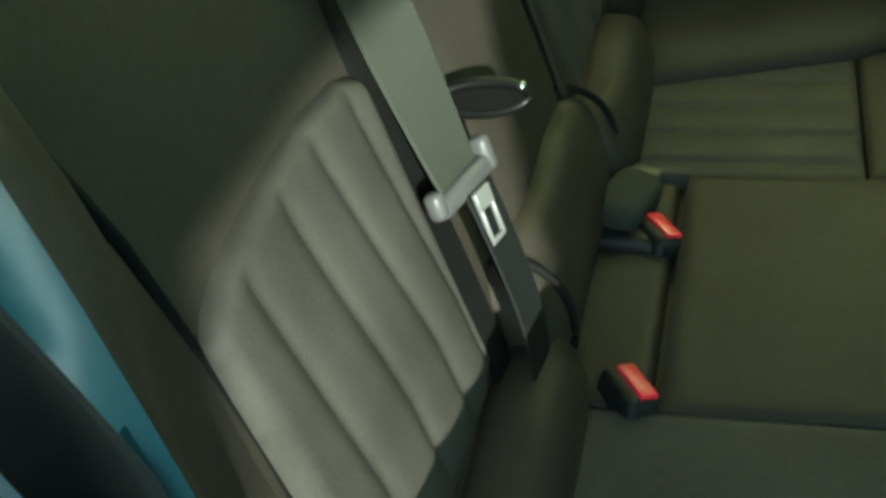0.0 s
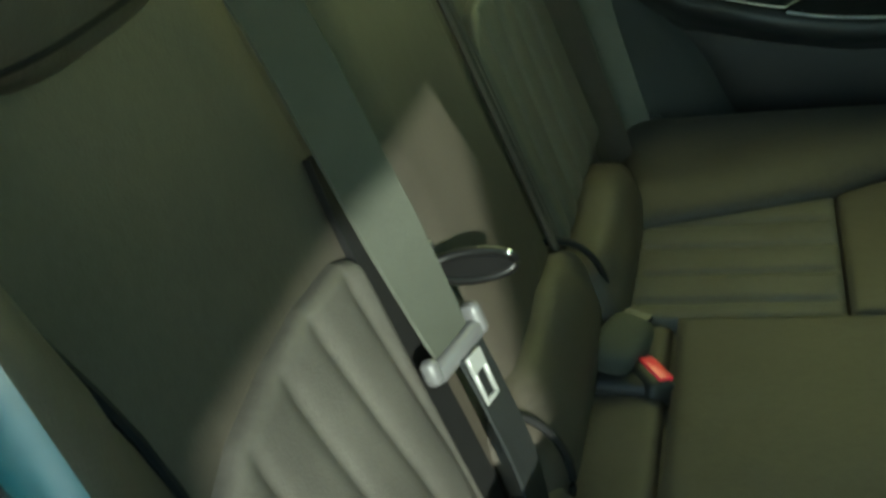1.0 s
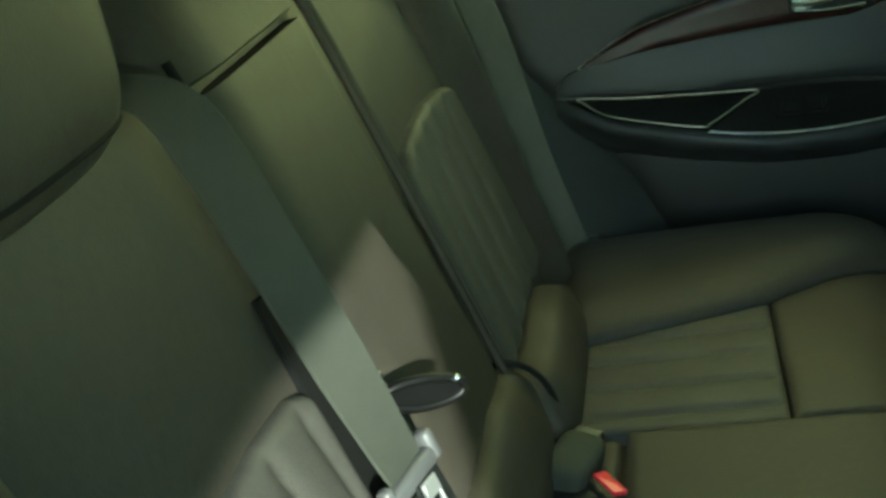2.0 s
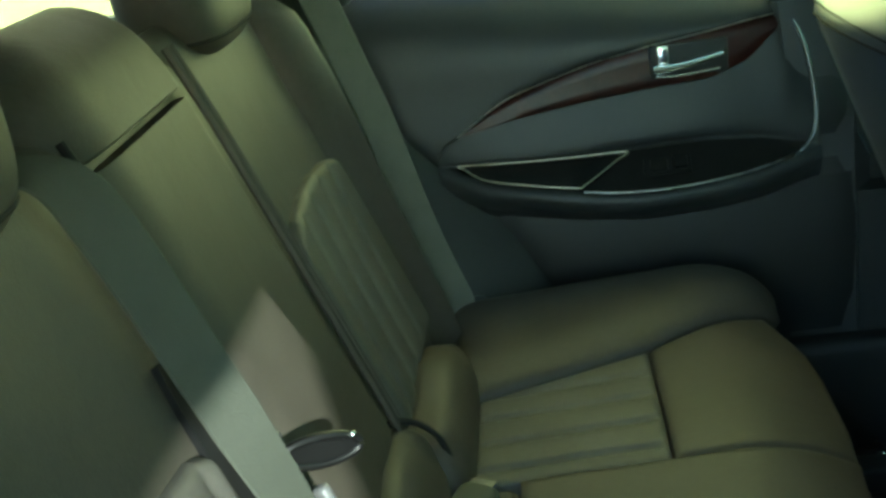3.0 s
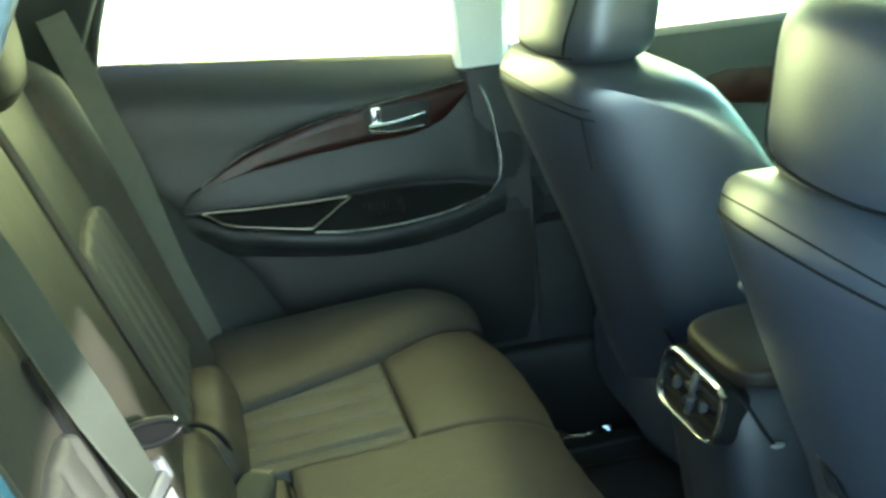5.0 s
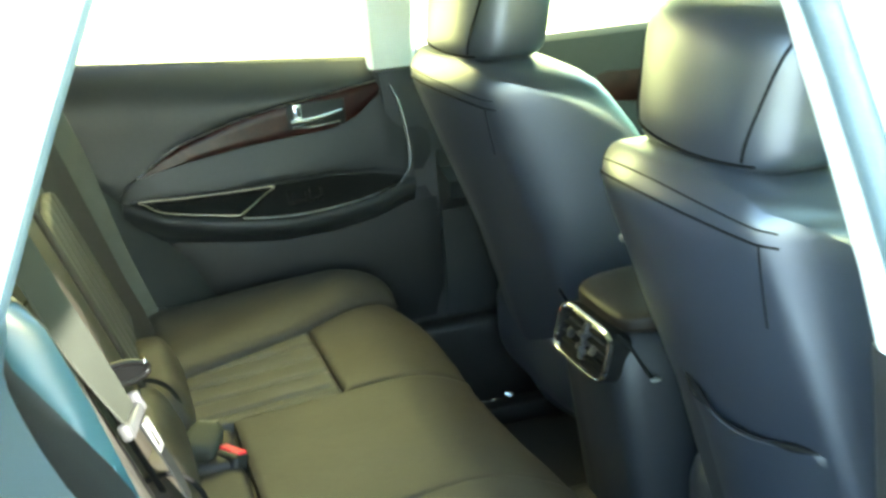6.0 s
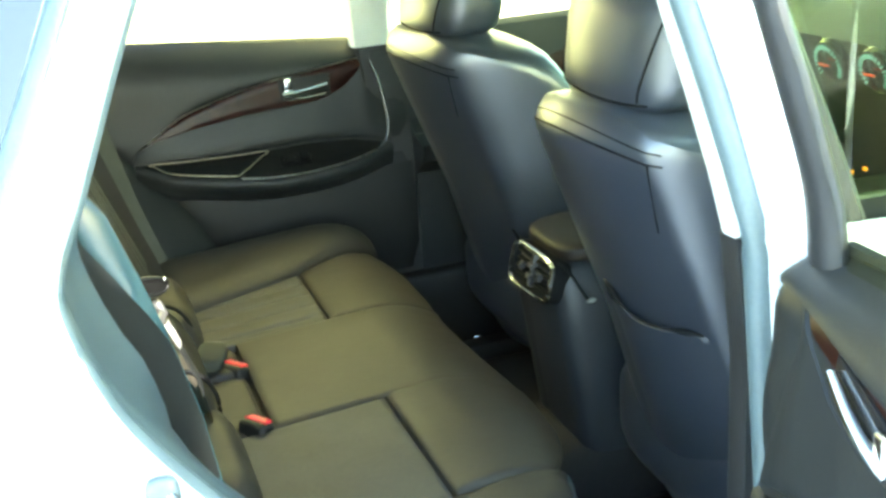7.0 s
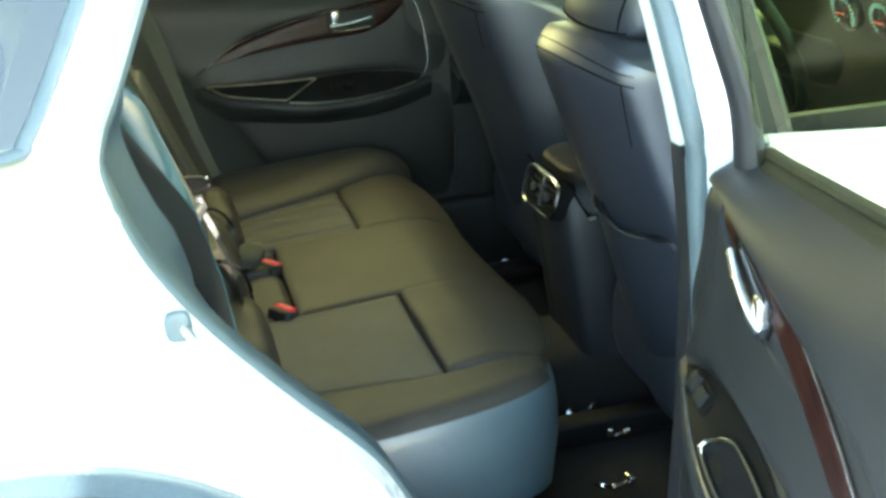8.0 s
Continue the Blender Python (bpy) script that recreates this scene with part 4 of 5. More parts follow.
for sg in (-1, 1):
    # cushion panels
    def ins(s, t):
        x = lerp(-0.222, -0.002, s)
        return x, sg * lerp(0.1672, seam_y(x, sg) - (0.0015 if sg > 0 else 0.0), t)
    pl = [0.199, 0.255, 0.313, 0.364]
    part("cushion_insert", pillow(ins, seat_base, 0.015, 0.012, 30, 90, lambda a, b: crease(abs(b), pl, 0.0050 if sg > 0 else 0.0, 0.0060), seam=0.34 if sg > 0 else 0.16), INSERT, bench, "pleated perforated leather insert")

    def pad(s, t):
        y0 = lerp(0.172, 0.50, t)
        x = lerp(0.001, front_x(sg * y0), s)
        return x, sg * lerp(0.1672, seam_y(x, sg) - (0.0015 if sg > 0 else 0.0), t)
    part("cushion_front", pillow(pad, seat_base, 0.017 if sg > 0 else 0.023, 0.026, 30, 30, None, 0.05, (0.018 if sg > 0 else 0.030, 0.075, 0.010, 0.012), 0.34), LEATHER, bench, "smooth leather front pad")

    if sg > 0:
        def side(s, t):
            x = lerp(-0.262, 0.180, s)
            return x, lerp(min(seam_y(x) + 0.003, 0.575), 0.615 - 0.035 * max(0, (x - 0.08) / 0.10) ** 2, t)
        part("cushion_bolster", pillow(side, seat_base, 0.036, 0.05, 40, 30, None, 0.15, (0.05, 0.07, 0.085, 0.030), 0.80), LEATHER, bench, "rounded outer cushion bolster")
    else:
        rim = smooth_line([(-0.262, -0.612, 0), (-0.13, -0.611, 0), (-0.02, -0.604, 0), (0.06, -0.589, 0), (0.108, -0.566, 0), (0.138, -0.530, 0), (0.150, -0.478, 0)], 8)
        top_rows, side_rows = [], []
        for k, o in enumerate(rim):
            q = k / (len(rim) - 1)
            xi = lerp(-0.262, 0.132, q)
            i, o = Vector((xi, -seam_y(xi, sg) - 0.0004, 0)), Vector((o[0], o[1], 0))
            out = (o - i).normalized()
            r = min(0.034, 0.75 * (o - i).length)
            def at(p, lift, off=0.0):
                b = seat_base(p.x, p.y)[0]
                return (p.x + out.x * off, p.y + out.y * off, b.z + lift)
            row = [at(i, 0.013), at(lerp(i, o, 0.04), 0.016)] + [at(lerp(i, o - out * r, 0.12 + 0.88 * n / 7), 0.019) for n in range(8)]
            row += [at(o - out * r, 0.019 - r * (1 - math.cos(w)), r * math.sin(w)) for w in [math.pi / 2 * n / 8 for n in range(1, 6)]]
            top_rows.append(row)
            x0, y0, z0 = row[-1]
            spread = 0.16 * max(0.0, q - 0.6)          # the corner splays towards the floor
            side_rows.append([(x0, y0, z0)] + [(x0 + out.x * f + spread * d, y0 + out.y * f, z0 - d) for d, f in ((0.006, 0.004), (0.018, 0.007), (0.04, 0.009), (0.08, 0.007), (0.12, 0.001), (0.17, -0.008))])
        part("cushion_bolster", sheet(top_rows), LEATHER, bench, "rounded outer cushion bolster")
        # Side coloured blue for the sky light from the open door.
        part("cushion_side", sheet(side_rows), SKY_TINT_SIDE, bench, "vinyl side of the cushion, tinted blue for sky light")

    # backrest: main panel, pleated insert, outer bolster
    def main(s, t):
        z = lerp(0.585, 1.088, t)
        return sg * lerp(0.165, 0.515 - 0.06 * max(0, (z - 0.99) / 0.1) ** 2, s), z
    part("back_panel", pillow(main, back_base, 0.011, 0.04, 36, 40, None, 0.05, (0.035, 0.03, 0.03, 0.06)), LEATHER, bench, "smooth leather back panel")

    tops = [(0.175, 0.832), (0.190, 0.852), (0.217, 0.867), (0.27, 0.876), (0.34, 0.878), (0.42, 0.871), (0.476, 0.859)] if sg > 0 else [(0.203, 0.836), (0.212, 0.847), (0.228, 0.853), (0.292, 0.859), (0.347, 0.857), (0.407, 0.850), (0.435, 0.841), (0.451, 0.829)]
    yin, ymax = tops[0][0], tops[-1][0]
    foot = 0.615
    # pleat lines fan out a little towards the top: place at the foot, at the top
    pleats = [(0.218, 0.236), (0.267, 0.298), (0.326, 0.350), (0.389, 0.408)] if sg < 0 else [(0.222, 0.240), (0.275, 0.298), (0.332, 0.357), (0.392, 0.416)]

    def arch_top(y):
        return float(np.interp(y, [a for a, _ in tops], [b for _, b in tops]))

    def arch(s, t):
        y = lerp(yin, ymax, s)
        return sg * y, lerp(foot, arch_top(y), t)

    def raised(y, z):
        p, n = back_base(y, z)
        return p + n * 0.005, n

    def tufts(a, b):
        """Padded ribs between the sewn pleat lines."""
        y, k = abs(a), max(0.0, min(1.0, (b - 0.69) / 0.18))
        return -sum(0.0048 * math.exp(-(abs(y - lerp(c0, c1, k)) / 0.0085) ** 1.5) for c0, c1 in pleats) * max(0.15, min(1, (arch_top(y) + 0.004 - b) / 0.03))
    part("back_insert", pillow(arch, raised, 0.019, 0.022, 110, 48, tufts, 0.01, (0.018, 0.018, 0.02, 0.014)), INSERT, bench, "pleated perforated leather back insert")

    outline = [(yin, lerp(0.63, arch_top(yin), k / 10)) for k in range(10)] + [(lerp(yin, ymax, k / 20), arch_top(lerp(yin, ymax, k / 20))) for k in range(21)] + [(ymax, lerp(arch_top(ymax), 0.63, k / 10)) for k in range(1, 11)]
    if sg < 0:
        # The seam cord thickens upwards to carry the groove's shade.
        part("bolster_seam", tube([back_base(sg * (inner_line(z) - 0.002), z)[0] + Vector((0.94, 0, 0.34)) * 0.0105 for z in [lerp(0.62, 1.04, k / 14) for k in range(15)]], [lerp(0.0022, 0.0060, max(0, min(1, (lerp(0.62, 1.04, k / 14) - 0.80) / 0.2))) for k in range(15)], 8), SEAM, bench, "black seam beside the bolster, widened for the groove's shade")
    part("insert_seam", tube([Vector(raised(sg * y, z)[0]) + Vector((0.94, 0, 0.34)) * 0.003 for y, z in outline], 0.0010, 6), SEAM, bench, "black seam round the insert")
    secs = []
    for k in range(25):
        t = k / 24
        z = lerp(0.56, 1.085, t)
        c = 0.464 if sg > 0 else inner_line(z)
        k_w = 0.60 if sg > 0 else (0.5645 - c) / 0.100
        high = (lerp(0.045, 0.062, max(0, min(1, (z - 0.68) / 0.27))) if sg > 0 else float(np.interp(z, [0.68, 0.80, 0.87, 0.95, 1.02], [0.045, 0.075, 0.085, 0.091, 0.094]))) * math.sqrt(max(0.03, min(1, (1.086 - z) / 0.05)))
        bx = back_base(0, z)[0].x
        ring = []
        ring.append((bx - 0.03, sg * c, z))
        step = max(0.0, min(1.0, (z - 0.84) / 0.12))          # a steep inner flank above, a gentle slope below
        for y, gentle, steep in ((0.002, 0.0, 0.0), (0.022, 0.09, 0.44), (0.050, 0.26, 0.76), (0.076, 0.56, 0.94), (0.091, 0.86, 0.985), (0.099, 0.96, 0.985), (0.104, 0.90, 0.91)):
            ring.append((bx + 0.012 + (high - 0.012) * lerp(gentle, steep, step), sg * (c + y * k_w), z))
        skin = max(0.003, min(0.034, 0.30 * (z - 0.885)))          # the sky-tinted band narrows downwards
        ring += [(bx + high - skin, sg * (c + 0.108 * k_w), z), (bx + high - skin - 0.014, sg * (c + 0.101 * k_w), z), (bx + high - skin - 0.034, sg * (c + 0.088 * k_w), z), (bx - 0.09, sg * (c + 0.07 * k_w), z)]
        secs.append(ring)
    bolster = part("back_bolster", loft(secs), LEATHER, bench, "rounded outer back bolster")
    # Outer flank: front band tinted for sky light, the rest darkened for shade.
    bolster.data.materials.append(SKY_TINT_BAND)
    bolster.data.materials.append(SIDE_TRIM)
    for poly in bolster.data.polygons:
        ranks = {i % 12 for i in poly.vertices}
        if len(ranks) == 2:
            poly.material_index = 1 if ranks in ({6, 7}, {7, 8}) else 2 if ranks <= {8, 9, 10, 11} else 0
    # roll at the foot of the backrest
    part("foot_roll", soft_box((0.074, 0.290, 0.090 if sg < 0 else 0.106), (-0.252, sg * 0.270, 0.566 if sg < 0 else 0.584), 4.2, 14, roll_shape), LEATHER, bench, "rolled foot of the backrest")
    # headrest
    HY = 0.350 if sg > 0 else -0.326
    head = part("headrest", soft_box((0.115, 0.244, 0.165), (-0.472, HY, 1.120), 3.4, 14, lambda p: (p.x - 0.25 * p.z * 0.3, p.y * (1 + 0.35 * p.z), p.z)), LEATHER, bench, "padded leather headrest")
    def belt_line(a, z):
        """A point on the headrest's skin at a height under or over its middle."""
        k = (1 - abs(z / 0.0825) ** 3.4) ** (1 / 3.4)
        c, d = math.cos(a), math.sin(a)
        q = (abs(c) ** 3.4 + abs(d) ** 3.4) ** (-1 / 3.4) * k
        return (-0.472 + 0.0575 * c * q - 0.075 * z, HY + 0.122 * d * q * (1 + 0.35 * z), 1.120 + z)
    part("headrest_seam", tube([belt_line(2 * math.pi * k / 64, -0.058) for k in range(64)], 0.0022, 6, closed=True), SEAM, head, "sewn seam round the lower edge")
    for d in (-0.06, 0.06):
        part("headrest_post", tube([(-0.480, HY + d, 0.99), (-0.475, HY + d, 1.07)], 0.006), STEEL, head)

# middle place
part("cushion_middle", pillow(lambda s, t: (lerp(-0.166, front_x(lerp(-0.167, 0.167, t)), s), lerp(-0.167, 0.167, t)), seat_base, 0.018, 0.03, 36, 40, None, 0.05, (0.018, 0.075, 0.014, 0.014), 0.20), LEATHER, bench, "smooth leather middle cushion")
part("cushion_flap", pillow(lambda s, t: (lerp(-0.250, -0.171, s), lerp(-0.165, 0.165, t)), seat_base, 0.012, 0.014, 16, 24), LEATHER, bench, "narrow flap behind the middle cushion")
def behind_back(y, z):
    p, n = back_base(y, z)
    return p - n * 0.022, n


part("middle_back", pillow(lambda s, t: (lerp(-0.134, 0.136, s), lerp(0.64, 1.034, t)), behind_back, 0.047, 0.03, 40, 40, None, 0.04, (0.070, 0.020, 0.02, 0.003)), LEATHER, bench, "smooth leather middle back panel")
part("middle_top", pillow(lambda s, t: (lerp(-0.134 + 0.03 * t ** 3, 0.140 - 0.03 * t ** 3, s), lerp(1.0355, 1.140, t)), behind_back, 0.050, 0.03, 40, 30, None, 0.07, (0.075, 0.035, 0.004, 0.07)), LEATHER, bench, "padded top of the middle back")
part("foot_roll", soft_box((0.092, 0.325, 0.130), (-0.281, 0.005, 0.600), 4.2, 14, roll_shape), LEATHER, bench, "rolled foot of the middle back")


def along_back(pts, lift):
    out = []
    for y, z in pts:
        p, n = back_base(y, z)
        out.append(p + n * lift)
    return smooth_line(out, 5)


part("piping_groove", tube(along_back([(0.1495, 0.60), (0.1495, 0.75), (0.1495, 0.9), (0.1495, 1.0), (0.1515, 1.07)], 0.024), 0.0036, 6), SEAM, bench)
for y, w in ((0.142, 0.0045), (0.157, 0.0045)):
    part("piping", tube(along_back([(y, 0.60), (y, 0.75), (y, 0.9), (y, 1.0), (y + 0.002, 1.07)], 0.025), w, 8), LEATHER, bench, "leather piping beside the middle back")
part("piping", tube(along_back([(-0.140, 0.62), (-0.138, 0.8), (-0.136, 1.0), (-0.134, 1.06)], 0.022), 0.004, 8), SEAM, bench, "black piping beside the middle back")
# Raised black ribbon that stands in for the gap's shade.
part("gap_shade_strip", ribbon(along_back([(-0.188, 0.60), (-0.188, 0.70), (-0.188, 0.80), (-0.184, 0.86), (-0.176, 0.905)], 0.014), (0, 1, 0), 0.034, 0.006), SEAM, bench, "black strip for the shade in the gap between the seat back halves")
for y in (0.148, -0.128):
    part("piping", tube([(-0.281 + 0.0475 * math.cos(t), y, 0.597 + 0.064 * math.sin(t)) for t in [lerp(-0.2, 2.4, k / 20) for k in range(21)]], 0.0036, 6), SEAM, bench, "black piping")

# ---------------------------------------------------------------- belts, buckles, strap
strap = thing("armrest_strap", "black leather pull strap loop on the middle seat back", "strap")
e1, e2 = Vector((0.055, 0.042, -0.016)).normalized(), Vector((0.15, 0.1, 1)).normalized()
middle = Vector((-0.303, -0.108, 0.785))
loop = [middle + e1 * 0.036 * math.cos(t) + e2 * 0.0120 * math.sin(t) for t in [2 * math.pi * k / 32 for k in range(32)]]
part("strap_loop", tube(loop, 0.0042, 10, closed=True), STRAP, strap)
part("strap_back", plate([(0.033 * math.cos(t), 0.0100 * math.sin(t)) for t in [2 * math.pi * k / 28 for k in range(28)]], "z", -0.0015, 0.0015), STRAP, strap).data.transform(Matrix.Translation(middle) @ Matrix((e1, e2, e1.cross(e2))).transposed().to_4x4())
part("strap_root", rbox((0.016, 0.010, 0.040), (-0.333, -0.133, 0.800), 0.004), GLOSS, strap)
part("rivet", soft_box((0.007, 0.007, 0.007), (-0.2785, -0.094, 0.789), 2.0, 3), CHROME, strap, "small chrome rivet")

belt = thing("middle_seat_belt", "grey webbing seat belt hanging down the seat back", "seat belt")
run = smooth_line([(-0.470, -0.186, 1.070), (-0.424, -0.184, 1.056), (-0.397, -0.180, 1.010), (-0.358, -0.172, 0.895), (-0.328, -0.176, 0.820), (-0.304, -0.185, 0.768)], 8)
turn = [lerp(Vector((0.10, 1, 0)), Vector((0.55, 0.82, 0.12)), min(1, k / 14)) if k < 28 else lerp(Vector((0.55, 0.82, 0.12)), Vector((0.22, 0.97, 0.0)), (k - 28) / 12) for k in range(len(run))]
part("webbing", ribbon(run, turn, 0.049), WEBBING, belt, "grey woven webbing")
run = smooth_line([(-0.297, -0.174, 0.764), (-0.276, -0.180, 0.715), (-0.258, -0.182, 0.660), (-0.250, -0.178, 0.600), (-0.250, -0.170, 0.555)], 8)
part("webbing", ribbon(run, (0.06, 1, 0), 0.045), WEB_DARK, belt, "black lower webbing")
tongue_m = Matrix.Translation((-0.301, -0.186, 0.762)) @ Matrix.Rotation(radians(-14), 4, "Z") @ Matrix.Rotation(radians(-20), 4, "Y")
part("tongue", joined(rbox((0.013, 0.068, 0.016), (0, 0, 0), 0.0055, 3, tongue_m),
                      rbox((0.015, 0.012, 0.026), (0, 0, 0), 0.005, 3, tongue_m @ Matrix.Translation((0, 0.034, 0.006))),
                      rbox((0.013, 0.012, 0.020), (0, 0, 0), 0.005, 3, tongue_m @ Matrix.Translation((0, -0.034, 0.004)))), TONGUE, belt, "pale grey belt tongue bar")
blade = joined(rbox((0.004, 0.024, 0.018), (0, 0, 0), 0.001, 1, tongue_m @ Matrix.Translation((0.009, 0.004, -0.015))),
               rbox((0.004, 0.004, 0.036), (0, 0, 0), 0.001, 1, tongue_m @ Matrix.Translation((0.009, 0.0135, -0.036))),
               rbox((0.004, 0.004, 0.036), (0, 0, 0), 0.001, 1, tongue_m @ Matrix.Translation((0.009, -0.0055, -0.036))),
               rbox((0.004, 0.023, 0.005), (0, 0, 0), 0.001, 1, tongue_m @ Matrix.Translation((0.009, 0.004, -0.053))))
bmesh.ops.scale(blade, vec=(1, 0.8, 0.8), space=tongue_m.inverted(), verts=blade.verts[:])
part("latch_blade", blade, PALE_STEEL, belt, "chrome latch plate with a slot")

for sg in (1,):
    ob = thing("outer_seat_belt", "grey webbing seat belt beside the seat back", "seat belt")
    run = smooth_line([(-0.455, sg * 0.590, 1.30), (-0.402, sg * 0.596, 1.14), (-0.368, sg * 0.600, 1.025), (-0.345, sg * 0.601, 0.945), (-0.320, sg * 0.601, 0.860), (-0.286, sg * 0.601, 0.712), (-0.243, sg * 0.603, 0.565), (-0.23, sg * 0.606, 0.50)], 8)
    # Far webbing is a lighter copy, for the window glare on it.
    part("webbing", ribbon(run, (0.84, sg * 0.54, 0.3), 0.050), WEB_GLARE, ob)
    part("anchor", rbox((0.03, 0.012, 0.05), (-0.226, sg * 0.626, 0.560), 0.005), PLASTIC, ob, "black belt anchor")

for x, y in ((-0.188, -0.150), (-0.186, 0.062)):
    buckle = thing("belt_buckle", "black plastic belt buckle with a red release button", "buckle", "rear belt buckles")
    m = Matrix.Translation((x, y, 0.567)) @ Matrix.Rotation(radians(35), 4, "Z") @ Matrix.Rotation(radians(14), 4, "Y")
    part("casing", rbox((0.030, 0.052, 0.075), (0, 0, 0), 0.008, 3, m @ Matrix.Translation((0, 0, -0.032))), KICK, buckle, "black plastic casing")
    part("release_button", rbox((0.016, 0.040, 0.006), (0, 0, 0), 0.002, 2, m @ Matrix.Translation((0.004, 0, 0.006))), RED, buckle, "bright red release button")
cover = thing("belt_stalk_cover", "olive grey webbing tab behind the belt buckle", "belt tab")
tab_m = Matrix.Translation((-0.217, 0.094, 0.572)) @ Matrix.Rotation(radians(-18), 4, "Z") @ Matrix.Rotation(radians(10), 4, "Y")
part("webbing", soft_box((0.048, 0.078, 0.036), (0, 0, 0.004), 4.0, 8, lambda p: tuple(tab_m @ p)), WEBBING, cover)
part("casing", rbox((0.075, 0.034, 0.034), (0, 0, 0), 0.010, 3, Matrix.Translation((-0.209, 0.056, 0.553)) @ Matrix.Rotation(radians(-4), 4, "Z")), KICK, cover, "black plastic buckle foot")
part("clip", rbox((0.012, 0.030, 0.006), (0, 0, 0), 0.002, 2, Matrix.Translation((-0.204, 0.137, 0.583)) @ Matrix.Rotation(radians(62), 4, "Z")), PLASTIC, cover, "black plastic clip")


# ---------------------------------------------------------------- front seats
def front_seat(yc, label, slide, wide):
    """A front seat on its rails; slide moves it along them, wide broadens its shoulders."""
    seat = thing("front_seat", label, "car seat", "front seats")
    seat.matrix_basis = Matrix.Translation((slide, 0, 0))

    def spine(z):
        """Rear face of the backrest at a height."""
        return 0.254 + 0.372 * (0.985 - z) - 0.10 * max(0, 0.70 - z)

    def half(z):
        pts = [(0.40, 0.205), (0.55, 0.212), (0.70, 0.212), (0.82, 0.211), (0.92, 0.202), (0.965, 0.189), (0.99, 0.168), (1.008, 0.128), (1.020, 0.060)]
        for (z0, h0), (z1, h1) in zip(pts, pts[1:]):
            if z <= z1:
                return lerp(h0, h1, max(0, (z - z0) / (z1 - z0))) + wide
        return pts[-1][1] + wide

    def depth(z):
        return 0.290 - 0.05 * max(0, (z - 0.6) / 0.40) - 0.14 * max(0, (z - 0.965) / 0.058) ** 2

    def rear(yy, z):
        """The rear face across the seat: a broad middle that turns at a ridge towards each side."""
        y = abs(yy) * half(z)
        top = max(0, (z - 0.965) / 0.058)
        t, q = max(0.0, min(y, 0.178) - 0.156), max(0.0, min(y, 0.204) - 0.178)
        wrap = 1.6 * min(y, 0.156) ** 2 + 0.5 * t + 34.0 * t * t + 2.0 * q + 38.0 * q * q + 4.0 * max(0.0, y - 0.204)
        if yy > 0:          # the other side stays flatter, with a soft ridge on the driver seat
            turn = max(0.0, min(y, 0.125) - 0.055)
            wrap = 1.55 * y * y if yc < 0 else 0.10 * y + 3.0 * turn * turn + 0.42 * max(0.0, y - 0.125)
        return spine(z) - 0.012 + 0.050 * top ** 2 + wrap

    def squeeze(y, z):
        """The passenger seat's inner shoulder is narrower than its outer one."""
        if yc > 0 or y < 0:
            return y
        return y * (1 - (0.020 * max(0.0, min(1.0, (z - 0.80) / 0.12)) + 0.012 * max(0.0, min(1.0, (z - 0.94) / 0.05))) / half(z))

    secs = []
    for z in (0.384, 0.388, 0.40, 0.45, 0.50, 0.55, 0.60, 0.65, 0.70, 0.75, 0.80, 0.84, 0.88, 0.91, 0.935, 0.955, 0.972, 0.986, 0.998, 1.008, 1.016, 1.021):
        h, d = half(z), depth(z)
        ring = []
        for k in range(49):
            yy = lerp(k / 24 - 1, -math.cos(math.pi * k / 48), 0.35)
            ring.append((rear(yy, z), yc + squeeze(yy * h, z), z))
        x, e = rear(0, z), max(rear(1, z), rear(-1, z)) - rear(0, z)
        for k in range(1, 24):
            a = math.pi * k / 24
            ring.append((x + e + max(0.02, d - e) * math.sin(a) ** 0.45, yc + squeeze(math.copysign(abs(math.cos(a)) ** 0.5, math.cos(a)) * h, z), z))
        secs.append(ring)
    back = part("backrest", loft(secs), FRONT_LEATHER, seat, "black leather backrest")

    def on_back(y, z, lift=0.0):
        return Vector((rear(max(-1, min(1, y / half(z))), z) - lift, yc + squeeze(y, z), z))

    # sewn seams: a double line under the shoulder roll and an upright one at each ridge
    drop = 0.0 if yc < 0 else 0.014
    for rise, r in ((0.0, 0.0012), (0.014, 0.0009)):
        part("seam", tube([on_back(y, 0.990 + rise - drop - 0.80 * y * y, 0.0006) for y in [lerp(-0.172, 0.172, k / 28) for k in range(29)]], r, 6), SEAM, back, "sewn shoulder seam")
    for sg in (-1, 1):
        part("seam", tube([on_back(sg * lerp(0.161, 0.143, k / 10), lerp(0.968 - drop, 0.880, k / 10), 0.0004) for k in range(11)], 0.0010, 6), SEAM, back, "upright seam at the ridge")
    part("edge_piping", tube(smooth_line([tuple(on_back(y, z, 0.001)) for y, z in ((0.172, 0.872), (0.186, 0.80), (0.198, 0.70), (0.204, 0.58), (0.206, 0.44))], 6), 0.0052, 8), VINYL_EDGE, back, "polished piping along the edge")
    part("clip", soft_box((0.010, 0.016, 0.010), on_back(0.172, 0.876, 0.004), 2.5, 4), PALE_STEEL, back, "small trim clip")

    # hard rear panel with its map pocket
    def pocket_mouth(y):
        return 0.752 + 0.17 * y + 0.010 * math.sin(y * 30)

    def pocket(y, z):
        """How far the slack pocket bag stands off the back."""
        a = max(0.0, 1 - (abs(y + 0.0625) / 0.0925) ** 2.5)
        top = pocket_mouth(y)
        return 0.0006 + 0.011 * a * max(0.0, min(1.0, (z - 0.50) / 0.12)) ** 0.7 * (0.75 + 0.25 * (z / top) ** 6)
